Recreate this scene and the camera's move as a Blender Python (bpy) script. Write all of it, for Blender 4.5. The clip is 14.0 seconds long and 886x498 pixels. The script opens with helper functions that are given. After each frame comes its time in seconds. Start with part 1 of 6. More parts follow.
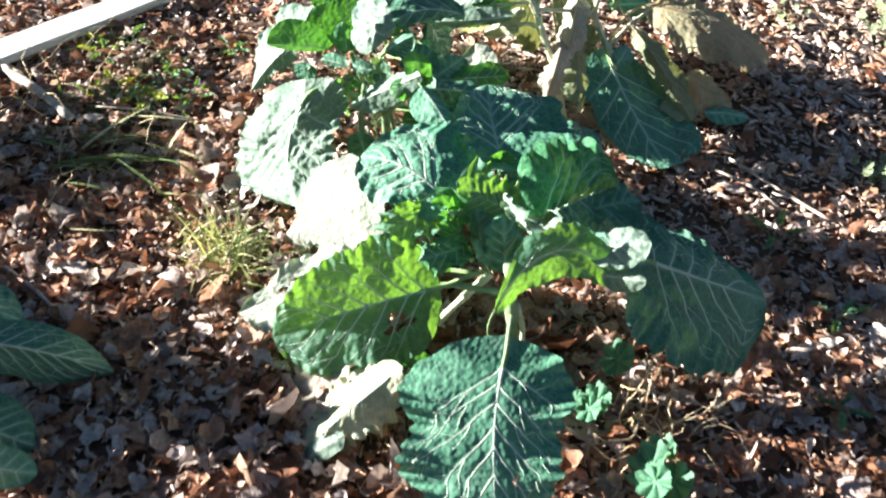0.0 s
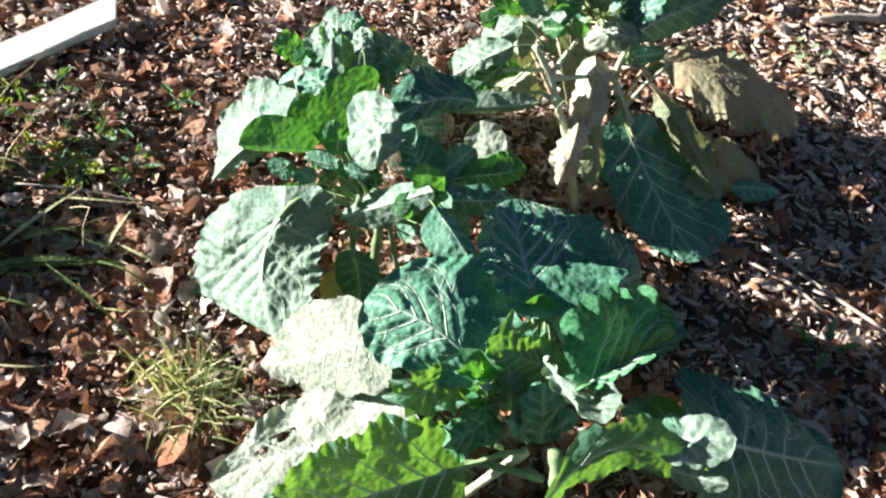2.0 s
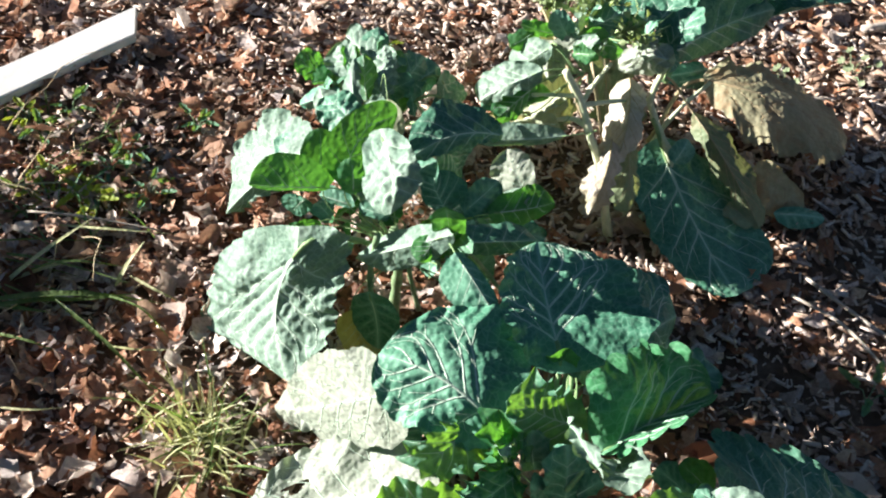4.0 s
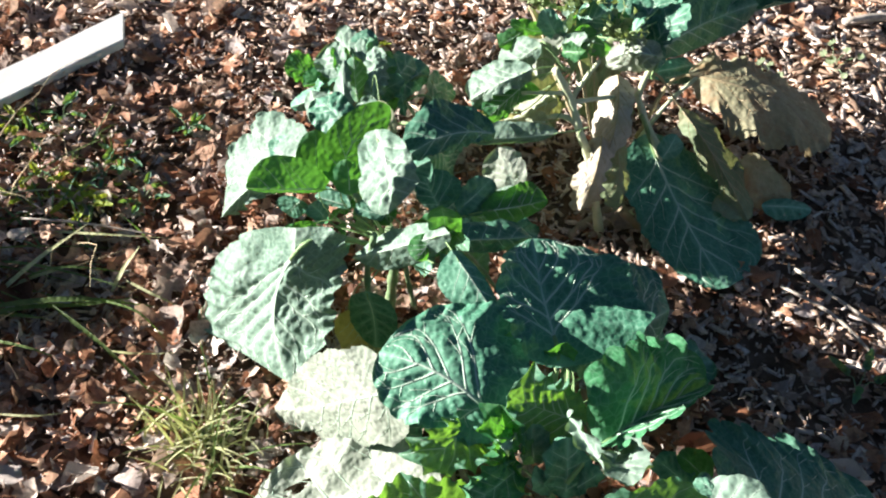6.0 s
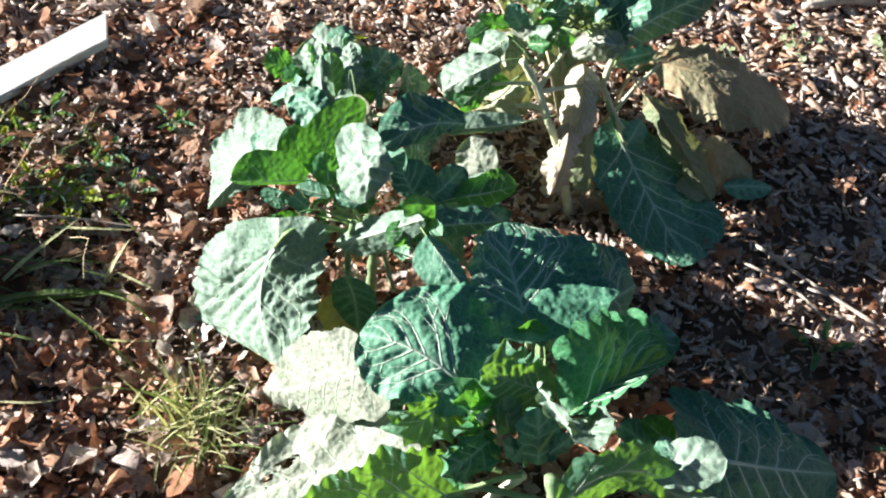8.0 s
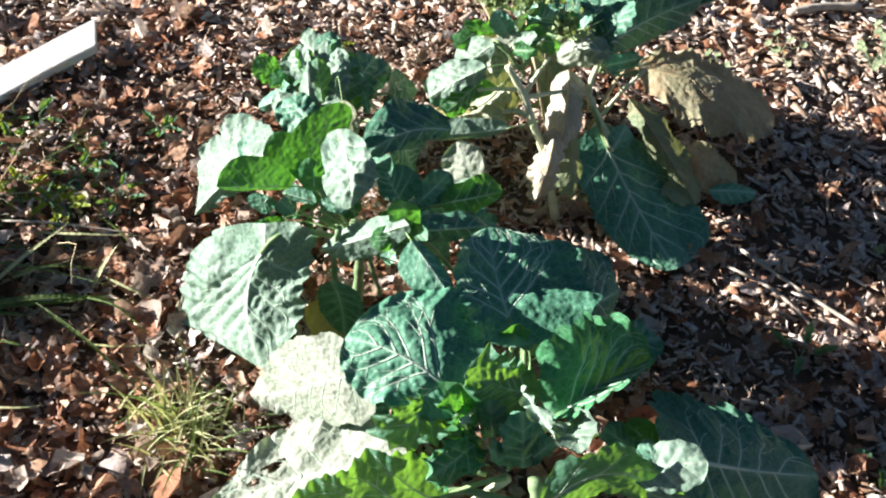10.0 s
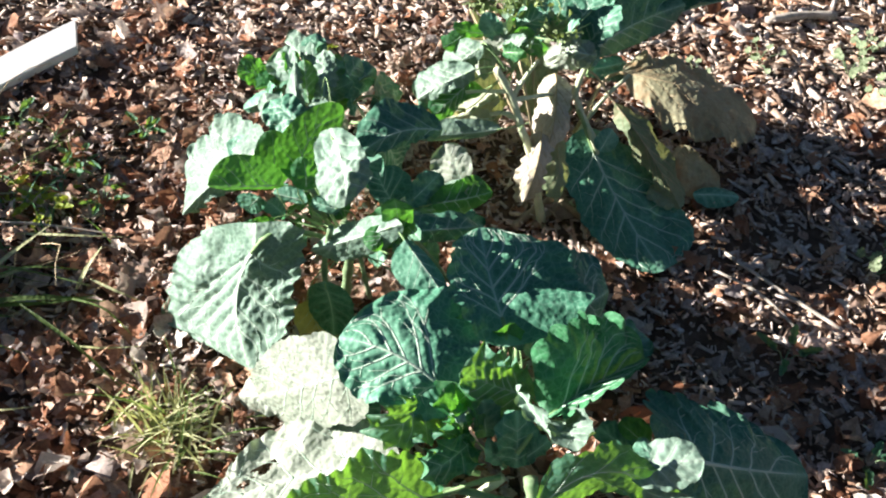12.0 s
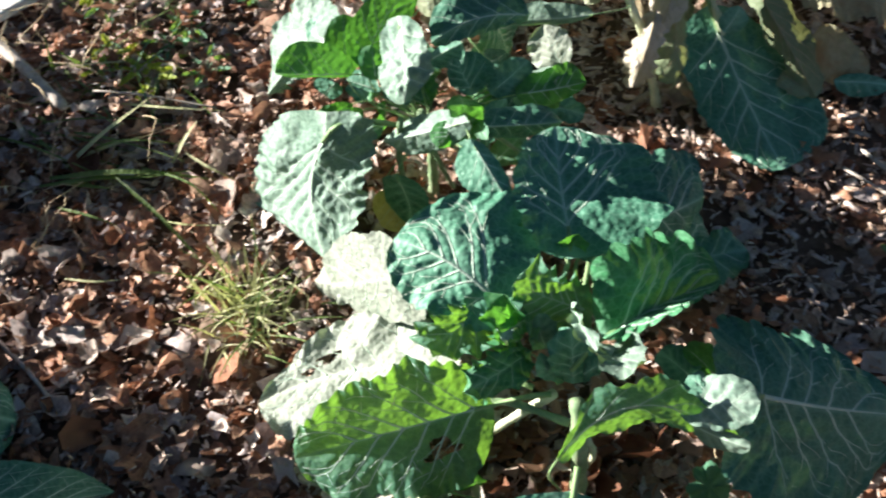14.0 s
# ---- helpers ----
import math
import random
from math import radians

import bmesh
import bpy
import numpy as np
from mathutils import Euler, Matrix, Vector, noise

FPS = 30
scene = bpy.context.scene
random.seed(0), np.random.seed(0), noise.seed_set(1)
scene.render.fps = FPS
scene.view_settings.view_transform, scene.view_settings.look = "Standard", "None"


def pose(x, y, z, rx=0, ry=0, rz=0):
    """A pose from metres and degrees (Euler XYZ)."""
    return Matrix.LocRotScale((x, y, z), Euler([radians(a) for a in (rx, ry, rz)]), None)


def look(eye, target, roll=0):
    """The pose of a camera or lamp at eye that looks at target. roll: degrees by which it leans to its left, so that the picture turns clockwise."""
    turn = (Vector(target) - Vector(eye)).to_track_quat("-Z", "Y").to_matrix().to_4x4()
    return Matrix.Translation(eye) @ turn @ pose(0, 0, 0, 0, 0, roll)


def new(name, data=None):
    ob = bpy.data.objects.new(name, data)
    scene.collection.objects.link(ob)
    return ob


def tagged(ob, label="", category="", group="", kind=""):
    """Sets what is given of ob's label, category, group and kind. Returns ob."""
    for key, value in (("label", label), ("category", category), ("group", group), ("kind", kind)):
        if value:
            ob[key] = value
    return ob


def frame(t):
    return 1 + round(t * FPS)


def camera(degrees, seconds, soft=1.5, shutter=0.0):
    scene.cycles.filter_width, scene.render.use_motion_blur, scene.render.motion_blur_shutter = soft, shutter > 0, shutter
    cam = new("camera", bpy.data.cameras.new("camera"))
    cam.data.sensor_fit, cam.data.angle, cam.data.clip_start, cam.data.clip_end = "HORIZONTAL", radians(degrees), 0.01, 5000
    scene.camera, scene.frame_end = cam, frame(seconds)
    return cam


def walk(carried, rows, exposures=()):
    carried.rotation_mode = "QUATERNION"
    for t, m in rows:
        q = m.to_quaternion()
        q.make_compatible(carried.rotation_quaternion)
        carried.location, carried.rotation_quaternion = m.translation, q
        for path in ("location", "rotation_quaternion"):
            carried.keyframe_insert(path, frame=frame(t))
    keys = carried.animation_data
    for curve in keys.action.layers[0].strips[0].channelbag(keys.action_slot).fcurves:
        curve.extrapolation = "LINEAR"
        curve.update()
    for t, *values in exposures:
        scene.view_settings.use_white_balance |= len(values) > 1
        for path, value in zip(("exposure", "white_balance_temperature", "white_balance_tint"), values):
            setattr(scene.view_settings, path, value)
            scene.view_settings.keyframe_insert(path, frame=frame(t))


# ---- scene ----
cam = camera(46.0, 14.0, soft=2.1, shutter=0.4)
PATH = [
    (0, (0.684, -0.423, 1.436), (0.246, 1.018, 0.121), 4.1),
    (0.5, (0.578, -0.259, 1.446), (0.207, 1.168, 0.095), 5.6),
    (1, (0.42, -0.148, 1.483), (0.21, 1.266, 0.084), 10.1),
    (1.5, (0.379, -0.071, 1.464), (0.17, 1.345, 0.067), 10.2),
    (2, (0.361, 0.003, 1.444), (0.117, 1.41, 0.044), 9.0),
    (2.5, (0.377, 0.097, 1.442), (0.07, 1.456, 0.008), 6.7),
    (3, (0.382, 0.146, 1.437), (0.048, 1.471, -0.024), 5.3),
    (3.5, (0.364, 0.154, 1.438), (0.044, 1.496, -0.01), 6.3),
    (3.7, (0.358, 0.148, 1.449), (0.043, 1.504, 0.013), 7.0),
    (6, (0.336, 0.12, 1.465), (0.059, 1.486, 0.031), 7.0),
    (6.5, (0.33, 0.114, 1.469), (0.062, 1.476, 0.03), 6.9),
    (7, (0.345, 0.091, 1.497), (0.086, 1.447, 0.05), 6.6),
    (7.5, (0.354, 0.074, 1.516), (0.104, 1.429, 0.065), 6.5),
    (8, (0.365, 0.059, 1.532), (0.121, 1.415, 0.082), 6.5),
    (10.5, (0.378, 0.052, 1.544), (0.154, 1.422, 0.105), 7.1),
    (11, (0.366, 0.046, 1.537), (0.159, 1.425, 0.104), 7.7),
    (11.5, (0.351, 0.04, 1.531), (0.163, 1.428, 0.103), 8.3),
    (12, (0.341, 0.034, 1.525), (0.166, 1.429, 0.102), 8.7),
    (12.5, (0.365, 0.048, 1.525), (0.168, 1.413, 0.077), 8.0),
    (13, (0.409, 0.088, 1.544), (0.175, 1.377, 0.033), 6.6),
    (13.5, (0.49, 0.179, 1.556), (0.175, 1.313, -0.061), 3.0),
    (14, (0.499, 0.222, 1.544), (0.045, 1.266, -0.101), -1.2),
]
walk(cam, [(t, look(eye, target, roll)) for t, eye, target, roll in PATH], exposures=((0.0, 2.3), (0.5, 1.9), (1.5, 1.87), (2.5, 1.75), (3.5, 1.75), (8.0, 1.78), (12.5, 1.8), (14.0, 1.82)))

# ---- world, sun, exposure ----
SUN_TURN, SUN_HEIGHT = -7.0, 15.5
world = bpy.data.worlds.new("world")
scene.world = world
world.use_nodes = True
wt = world.node_tree
sky = wt.nodes.new("ShaderNodeTexSky")
sky.sky_type, sky.sun_disc = "NISHITA", False
sky.air_density, sky.dust_density, sky.ozone_density = 0.8, 0.3, 2.0
sky.sun_elevation, sky.sun_rotation = radians(SUN_HEIGHT), radians(-90 + SUN_TURN)
wt.links.new(sky.outputs[0], wt.nodes["Background"].inputs[0])
wt.nodes["Background"].inputs[1].default_value = 0.024
sun = new("sun", bpy.data.lights.new("sun", "SUN"))
sun.data.energy, sun.data.angle, sun.data.color = 5.0, radians(0.6), (1.0, 0.94, 0.885)
ca, sa, ce, se = (f(radians(a)) for a in (SUN_TURN, SUN_HEIGHT) for f in (math.cos, math.sin))
sun.matrix_world = look((-5 * ca * ce, 5 * sa * ce, 5 * se), (0, 0, 0))


# ---- materials ----
def ramp_of(nt, source, stops):
    r = nt.nodes.new("ShaderNodeValToRGB")
    while len(r.color_ramp.elements) < len(stops):
        r.color_ramp.elements.new(0.5)
    for e, (p, c) in zip(r.color_ramp.elements, stops):
        e.position, e.color = p, (*c, 1)
    nt.links.new(source, r.inputs[0])
    return r.outputs[0]


def noise_of(nt, scale, detail=4.0, rough=0.55):
    c = nt.nodes.new("ShaderNodeTexCoord")
    n = nt.nodes.new("ShaderNodeTexNoise")
    n.inputs["Scale"].default_value, n.inputs["Detail"].default_value, n.inputs["Roughness"].default_value = scale, detail, rough
    nt.links.new(c.outputs["Object"], n.inputs["Vector"])
    return n.outputs["Fac"]


def mixed(nt, fac, a, b, kind="MIX"):
    m = nt.nodes.new("ShaderNodeMix")
    m.data_type, m.blend_type = "RGBA", kind
    for sock, v in ((m.inputs[0], fac), (m.inputs[6], a), (m.inputs[7], b)):
        if isinstance(v, (int, float)):
            sock.default_value = v
        elif isinstance(v, tuple):
            sock.default_value = (*v, 1)
        else:
            nt.links.new(v, sock)
    return m.outputs[2]


def bumped(nt, height, distance, strength=0.6):
    b = nt.nodes.new("ShaderNodeBump")
    b.inputs["Distance"].default_value, b.inputs["Strength"].default_value = distance, strength
    nt.links.new(height, b.inputs["Height"])
    return b.outputs[0]


def material(name):
    m = bpy.data.materials.new(name)
    m.use_nodes = True
    return m, m.node_tree, m.node_tree.nodes["Principled BSDF"]


def foliage(name, deep, mid, bloom, glow, through_share, rough=0.58, blotch=None, net=None):
    """A leaf blade: wax-bloomed top colour in two scales, fine blistered relief, light passing through."""
    m, nt, p = material(name)
    big = noise_of(nt, 9.0, 5.0)
    fine = noise_of(nt, 90.0, 4.0)
    col = ramp_of(nt, big, ((0.3, deep), (0.52, mid), (0.75, bloom)))
    col = mixed(nt, 0.22, col, ramp_of(nt, fine, ((0.3, tuple(c * 0.6 for c in deep)), (0.7, tuple(min(1, c * 1.3) for c in bloom)))), "MIX")
    if net:
        web = nt.nodes.new("ShaderNodeTexVoronoi")
        web.feature = "DISTANCE_TO_EDGE"
        web.inputs["Scale"].default_value = 85.0
        wc = nt.nodes.new("ShaderNodeTexCoord")
        nt.links.new(wc.outputs["Object"], web.inputs["Vector"])
        col = mixed(nt, ramp_of(nt, web.outputs["Distance"], ((0.02, (0.3, 0.3, 0.3)), (0.10, (0, 0, 0)))), col, net)
    if blotch:
        col = mixed(nt, ramp_of(nt, noise_of(nt, 16.0, 6.0, 0.65), ((0.5, (0, 0, 0)), (0.66, (1, 1, 1)))), col, blotch)
    if net:
        rib = nt.nodes.new("ShaderNodeAttribute")
        rib.attribute_name = "rib"
        col = mixed(nt, rib.outputs["Fac"], col, net)
    info = nt.nodes.new("ShaderNodeObjectInfo")
    hsv = nt.nodes.new("ShaderNodeHueSaturation")
    mr = nt.nodes.new("ShaderNodeMapRange")
    mr.inputs[3].default_value, mr.inputs[4].default_value = 0.82, 1.2
    nt.links.new(info.outputs["Random"], mr.inputs[0])
    nt.links.new(mr.outputs[0], hsv.inputs["Value"])
    nt.links.new(col, hsv.inputs["Color"])
    nt.links.new(hsv.outputs[0], p.inputs["Base Color"])
    p.inputs["Roughness"].default_value = rough
    p.inputs["Specular IOR Level"].default_value = 0.28
    vor = nt.nodes.new("ShaderNodeTexVoronoi")
    vor.feature = "SMOOTH_F1"
    vor.inputs["Scale"].default_value = 120.0
    tc = nt.nodes.new("ShaderNodeTexCoord")
    nt.links.new(tc.outputs["Object"], vor.inputs["Vector"])
    nrm = bumped(nt, vor.outputs["Distance"], 0.0045, 0.5)
    nt.links.new(nrm, p.inputs["Normal"])
    tr = nt.nodes.new("ShaderNodeBsdfTranslucent")
    nt.links.new(mixed(nt, 0.45, glow, ramp_of(nt, fine, ((0.35, tuple(c * 0.45 for c in glow)), (0.65, glow)))), tr.inputs["Color"])
    nt.links.new(nrm, tr.inputs["Normal"])
    mx = nt.nodes.new("ShaderNodeMixShader")
    mx.inputs[0].default_value = through_share
    nt.links.new(p.outputs[0], mx.inputs[1])
    nt.links.new(tr.outputs[0], mx.inputs[2])
    nt.links.new(mx.outputs[0], nt.nodes["Material Output"].inputs["Surface"])
    return m


LEAF = foliage("collard_leaf", (0.031, 0.126, 0.076), (0.056, 0.186, 0.115), (0.108, 0.258, 0.172), (0.18, 0.45, 0.04), 0.018, 0.5, net=(0.21, 0.40, 0.29))
TENDER = foliage("tender_leaf", (0.040, 0.14, 0.085), (0.070, 0.20, 0.13), (0.13, 0.29, 0.19), (0.28, 0.60, 0.05), 0.32, net=(0.24, 0.42, 0.28))
# paler copy of the collard leaf for sun-facing blades: sunlight mixed into the colour
LIT_PALE = foliage("lit_pale_leaf", (0.092, 0.172, 0.124), (0.135, 0.222, 0.170), (0.20, 0.285, 0.23), (0.28, 0.45, 0.08), 0.15, net=(0.36, 0.48, 0.38))
# near-white copy of the collard leaf: full sunlight put into the blade colour
LIT_WHITE = foliage("lit_white_leaf", (0.225, 0.275, 0.215), (0.305, 0.355, 0.285), (0.40, 0.43, 0.365), (0.30, 0.42, 0.12), 0.15, net=(0.56, 0.60, 0.50))
YOUNG = foliage("young_leaf", (0.022, 0.12, 0.055), (0.04, 0.18, 0.075), (0.09, 0.26, 0.12), (0.15, 0.46, 0.04), 0.42, 0.42, net=(0.16, 0.34, 0.16))
HEART = foliage("heart_leaf", (0.022, 0.122, 0.048), (0.040, 0.185, 0.076), (0.088, 0.270, 0.125), (0.26, 0.62, 0.05), 0.03, net=(0.20, 0.40, 0.26))
YELLOW = foliage("yellowing_leaf", (0.34, 0.34, 0.12), (0.48, 0.45, 0.20), (0.50, 0.50, 0.28), (0.55, 0.48, 0.12), 0.3)
FADE = foliage("fading_leaf", (0.28, 0.34, 0.20), (0.42, 0.46, 0.31), (0.54, 0.55, 0.42), (0.40, 0.44, 0.14), 0.25)
WILT = foliage("wilting_leaf", (0.14, 0.205, 0.105), (0.22, 0.285, 0.16), (0.32, 0.375, 0.24), (0.36, 0.40, 0.11), 0.2, 0.55, (0.30, 0.27, 0.15))
DRY = foliage("withered_leaf", (0.33, 0.335, 0.19), (0.47, 0.46, 0.29), (0.56, 0.53, 0.38), (0.56, 0.42, 0.20), 0.30, 0.6, (0.42, 0.28, 0.15))
BLEACH = foliage("bleached_leaf", (0.42, 0.37, 0.30), (0.54, 0.49, 0.41), (0.64, 0.60, 0.52), (0.52, 0.45, 0.32), 0.15, 0.6, (0.40, 0.38, 0.26))
GRASS = foliage("grass_blade", (0.06, 0.11, 0.03), (0.12, 0.20, 0.06), (0.22, 0.28, 0.10), (0.30, 0.45, 0.08), 0.35)
STRAW = foliage("straw_blade", (0.42, 0.47, 0.20), (0.58, 0.60, 0.32), (0.72, 0.70, 0.46), (0.62, 0.66, 0.22), 0.35, 0.55)
MALLOW = foliage("mallow_leaf", (0.05, 0.16, 0.085), (0.085, 0.225, 0.13), (0.14, 0.29, 0.185), (0.26, 0.46, 0.08), 0.15)
WEED = foliage("weed_leaf", (0.06, 0.17, 0.09), (0.10, 0.25, 0.14), (0.17, 0.33, 0.20), (0.30, 0.50, 0.06), 0.35)
CLOVER = foliage("clover_leaf", (0.16, 0.22, 0.12), (0.24, 0.30, 0.18), (0.34, 0.39, 0.26), (0.34, 0.46, 0.12), 0.3)
LIME = foliage("lime_weed_leaf", (0.20, 0.30, 0.04), (0.34, 0.42, 0.06), (0.45, 0.50, 0.10), (0.5, 0.6, 0.05), 0.4)


def plain(name, stops, scale, rough, bump=0.002, bump_scale=120.0, spec=0.3):
    m, nt, p = material(name)
    col = ramp_of(nt, noise_of(nt, scale, 6.0, 0.6), stops)
    nt.links.new(col, p.inputs["Base Color"])
    p.inputs["Roughness"].default_value, p.inputs["Specular IOR Level"].default_value = rough, spec
    nt.links.new(bumped(nt, noise_of(nt, bump_scale, 6.0, 0.65), bump), p.inputs["Normal"])
    return m


RIB = plain("leaf_rib", ((0.3, (0.40, 0.54, 0.43)), (0.7, (0.53, 0.64, 0.52))), 40, 0.5)
STALK = plain("green_stalk", ((0.3, (0.14, 0.25, 0.12)), (0.55, (0.24, 0.33, 0.18)), (0.75, (0.36, 0.38, 0.25))), 45, 0.5)
PETIOLE = plain("leaf_stalk", ((0.3, (0.15, 0.27, 0.11)), (0.7, (0.30, 0.42, 0.20))), 45, 0.5)
PALE_STALK = plain("pale_stalk", ((0.3, (0.48, 0.55, 0.34)), (0.6, (0.64, 0.68, 0.48)), (0.8, (0.68, 0.66, 0.50))), 45, 0.5)
DRY_RIB = plain("withered_rib", ((0.3, (0.32, 0.25, 0.14)), (0.7, (0.48, 0.40, 0.26))), 40, 0.6)
DEAD_STALK = plain("dead_stalk", ((0.3, (0.24, 0.18, 0.12)), (0.7, (0.46, 0.38, 0.28))), 30, 0.7)
SOIL = plain("mulched_soil", ((0.3, (0.06, 0.038, 0.026)), (0.5, (0.13, 0.085, 0.058)), (0.72, (0.24, 0.17, 0.125))), 26, 0.9, 0.012, 70.0, 0.15)
TIMBER = plain("weathered_white_timber", ((0.25, (0.66, 0.64, 0.60)), (0.5, (0.78, 0.77, 0.74)), (0.75, (0.85, 0.84, 0.82))), 14, 0.7, 0.001, 160.0)
TWIG = plain("twig_bark", ((0.3, (0.32, 0.27, 0.22)), (0.7, (0.60, 0.54, 0.47))), 60, 0.8)
ROOT = plain("dry_rootlet", ((0.3, (0.50, 0.38, 0.21)), (0.7, (0.72, 0.60, 0.41))), 60, 0.7)
BUD = foliage("flower_bud", (0.18, 0.29, 0.12), (0.32, 0.42, 0.20), (0.50, 0.57, 0.34), (0.40, 0.52, 0.10), 0.3)


def litter_material(name, stops, through_share, rough):
    """Dead pieces, each its own shade, veined and mottled."""
    m, nt, p = material(name)
    geo = nt.nodes.new("ShaderNodeNewGeometry")
    info = nt.nodes.new("ShaderNodeObjectInfo")
    add = nt.nodes.new("ShaderNodeMath")
    add.operation = "ADD"
    nt.links.new(geo.outputs["Random Per Island"], add.inputs[0])
    nt.links.new(info.outputs["Random"], add.inputs[1])
    fr = nt.nodes.new("ShaderNodeMath")
    fr.operation = "FRACT"
    nt.links.new(add.outputs[0], fr.inputs[0])
    col = ramp_of(nt, fr.outputs[0], stops)
    mott = ramp_of(nt, noise_of(nt, 110.0, 5.0, 0.65), ((0.3, (0.55, 0.5, 0.48)), (0.65, (1.15, 1.12, 1.08))))
    col = mixed(nt, 1.0, col, mott, "MULTIPLY")
    nt.links.new(col, p.inputs["Base Color"])
    p.inputs["Roughness"].default_value, p.inputs["Specular IOR Level"].default_value = rough, 0.35
    nrm = bumped(nt, noise_of(nt, 260.0, 4.0, 0.6), 0.0015, 0.7)
    nt.links.new(nrm, p.inputs["Normal"])
    if through_share:
        tr = nt.nodes.new("ShaderNodeBsdfTranslucent")
        nt.links.new(col, tr.inputs["Color"])
        mx = nt.nodes.new("ShaderNodeMixShader")
        mx.inputs[0].default_value = through_share
        nt.links.new(p.outputs[0], mx.inputs[1])
        nt.links.new(tr.outputs[0], mx.inputs[2])
        nt.links.new(mx.outputs[0], nt.nodes["Material Output"].inputs["Surface"])
    return m


LITTER = litter_material("dead_leaves", ((0.0, (0.14, 0.06, 0.032)), (0.18, (0.36, 0.165, 0.090)), (0.38, (0.50, 0.262, 0.158)), (0.54, (0.60, 0.39, 0.268)), (0.66, (0.36, 0.29, 0.26)), (0.80, (0.68, 0.56, 0.47)), (0.92, (0.56, 0.50, 0.50)), (1.0, (0.80, 0.74, 0.66))), 0.18, 0.55)
CRUMPLE = litter_material("crumpled_dead_leaves", ((0.0, (0.24, 0.12, 0.07)), (0.25, (0.46, 0.26, 0.168)), (0.45, (0.58, 0.385, 0.268)), (0.62, (0.66, 0.49, 0.37)), (0.78, (0.54, 0.48, 0.46)), (1.0, (0.80, 0.72, 0.64))), 0.22, 0.6)
CHIPS = litter_material("wood_chips", ((0.0, (0.12, 0.08, 0.058)), (0.15, (0.32, 0.22, 0.16)), (0.32, (0.56, 0.42, 0.33)), (0.58, (0.72, 0.59, 0.49)), (0.82, (0.62, 0.56, 0.53)), (1.0, (0.86, 0.79, 0.71))), 0.0, 0.75)


# ---- mesh helpers ----
def mesh_of(name, verts, faces, mat, smooth=True):
    me = bpy.data.meshes.new(name)
    me.from_pydata([tuple(v) for v in verts], [], faces)
    me.materials.append(mat)
    me.validate()
    if smooth:
        me.polygons.foreach_set("use_smooth", [True] * len(me.polygons))
    me.update()
    return me


def part(name, me, parent, label=""):
    ob = new(name, me)
    ob.parent = parent
    if parent.type == "EMPTY":
        ob.matrix_parent_inverse = Matrix.Translation(parent.location).inverted()
    return tagged(ob, label)


def tube(path, radii, sides=6, flat=None):
    """Verts and faces of a tapered tube along a path, with closed ends."""
    path = [Vector(p) for p in path]
    verts, faces = [], []
    ref = Vector((0.31, 0.2, 0.93))
    for i, p in enumerate(path):
        d = (path[min(i + 1, len(path) - 1)] - path[max(i - 1, 0)]).normalized()
        a = d.cross(ref)
        a = a.normalized() if a.length > 1e-4 else Vector((1, 0, 0))
        b = d.cross(a)
        for k in range(sides):
            w = 2 * math.pi * k / sides
            o = (a * math.cos(w) + b * math.sin(w)) * radii[i]
            verts.append(p + o - (flat * (0.72 * o.dot(flat)) if flat else Vector()))
    for i in range(len(path) - 1):
        for k in range(sides):
            k2 = (k + 1) % sides
            faces.append((i * sides + k, i * sides + k2, (i + 1) * sides + k2, (i + 1) * sides + k))
    faces.append(tuple(range(sides))[::-1])
    faces.append(tuple(len(verts) - sides + k for k in range(sides)))
    return verts, faces


def merged(chunks):
    verts, faces = [], []
    for v, f in chunks:
        n = len(verts)
        verts += list(v)
        faces += [tuple(i + n for i in q) for q in f]
    return verts, faces


def glide(points, steps):
    """A smooth path through a few points."""
    pts = [Vector(p) for p in points]
    pts = [pts[0] * 2 - pts[1]] + pts + [pts[-1] * 2 - pts[-2]]
    out = []
    for i in range(1, len(pts) - 2):
        a, b, c, d = pts[i - 1:i + 3]
        for s in range(steps):
            t = s / steps
            out.append(0.5 * (2 * b + (c - a) * t + (2 * a - 5 * b + 4 * c - d) * t * t + (3 * b - a - 3 * c + d) * t ** 3))
    return out + [pts[-2]]


# ---- plants ----
def plant(name, place, label, category):
    ob = new(name)
    ob.location = place
    ob.empty_display_size = 0.05
    return tagged(ob, label, category, group="plants in the bed")


seed = [11]


SKINS = {
    "leaf": (LEAF, RIB, ""), "tender": (TENDER, RIB, "translucent green leaf"), "heart": (HEART, RIB, "ruffled blue-green heart leaf"), "lit_pale": (LIT_PALE, RIB, "waxy leaf paled as if in sun"), "lit_white": (LIT_WHITE, RIB, "leaf whitened as if in full sun"), "young": (YOUNG, RIB, "bright green ruffled leaf"),
    "yellow": (YELLOW, RIB, "yellowed leaf"), "fade": (FADE, RIB, "pale fading leaf"), "wilt": (WILT, DRY_RIB, "wilting yellow-green leaf"),
    "dry": (DRY, DRY_RIB, "withered brown leaf"), "bleached": (BLEACH, DRY_RIB, "bleached withered leaf"),
}


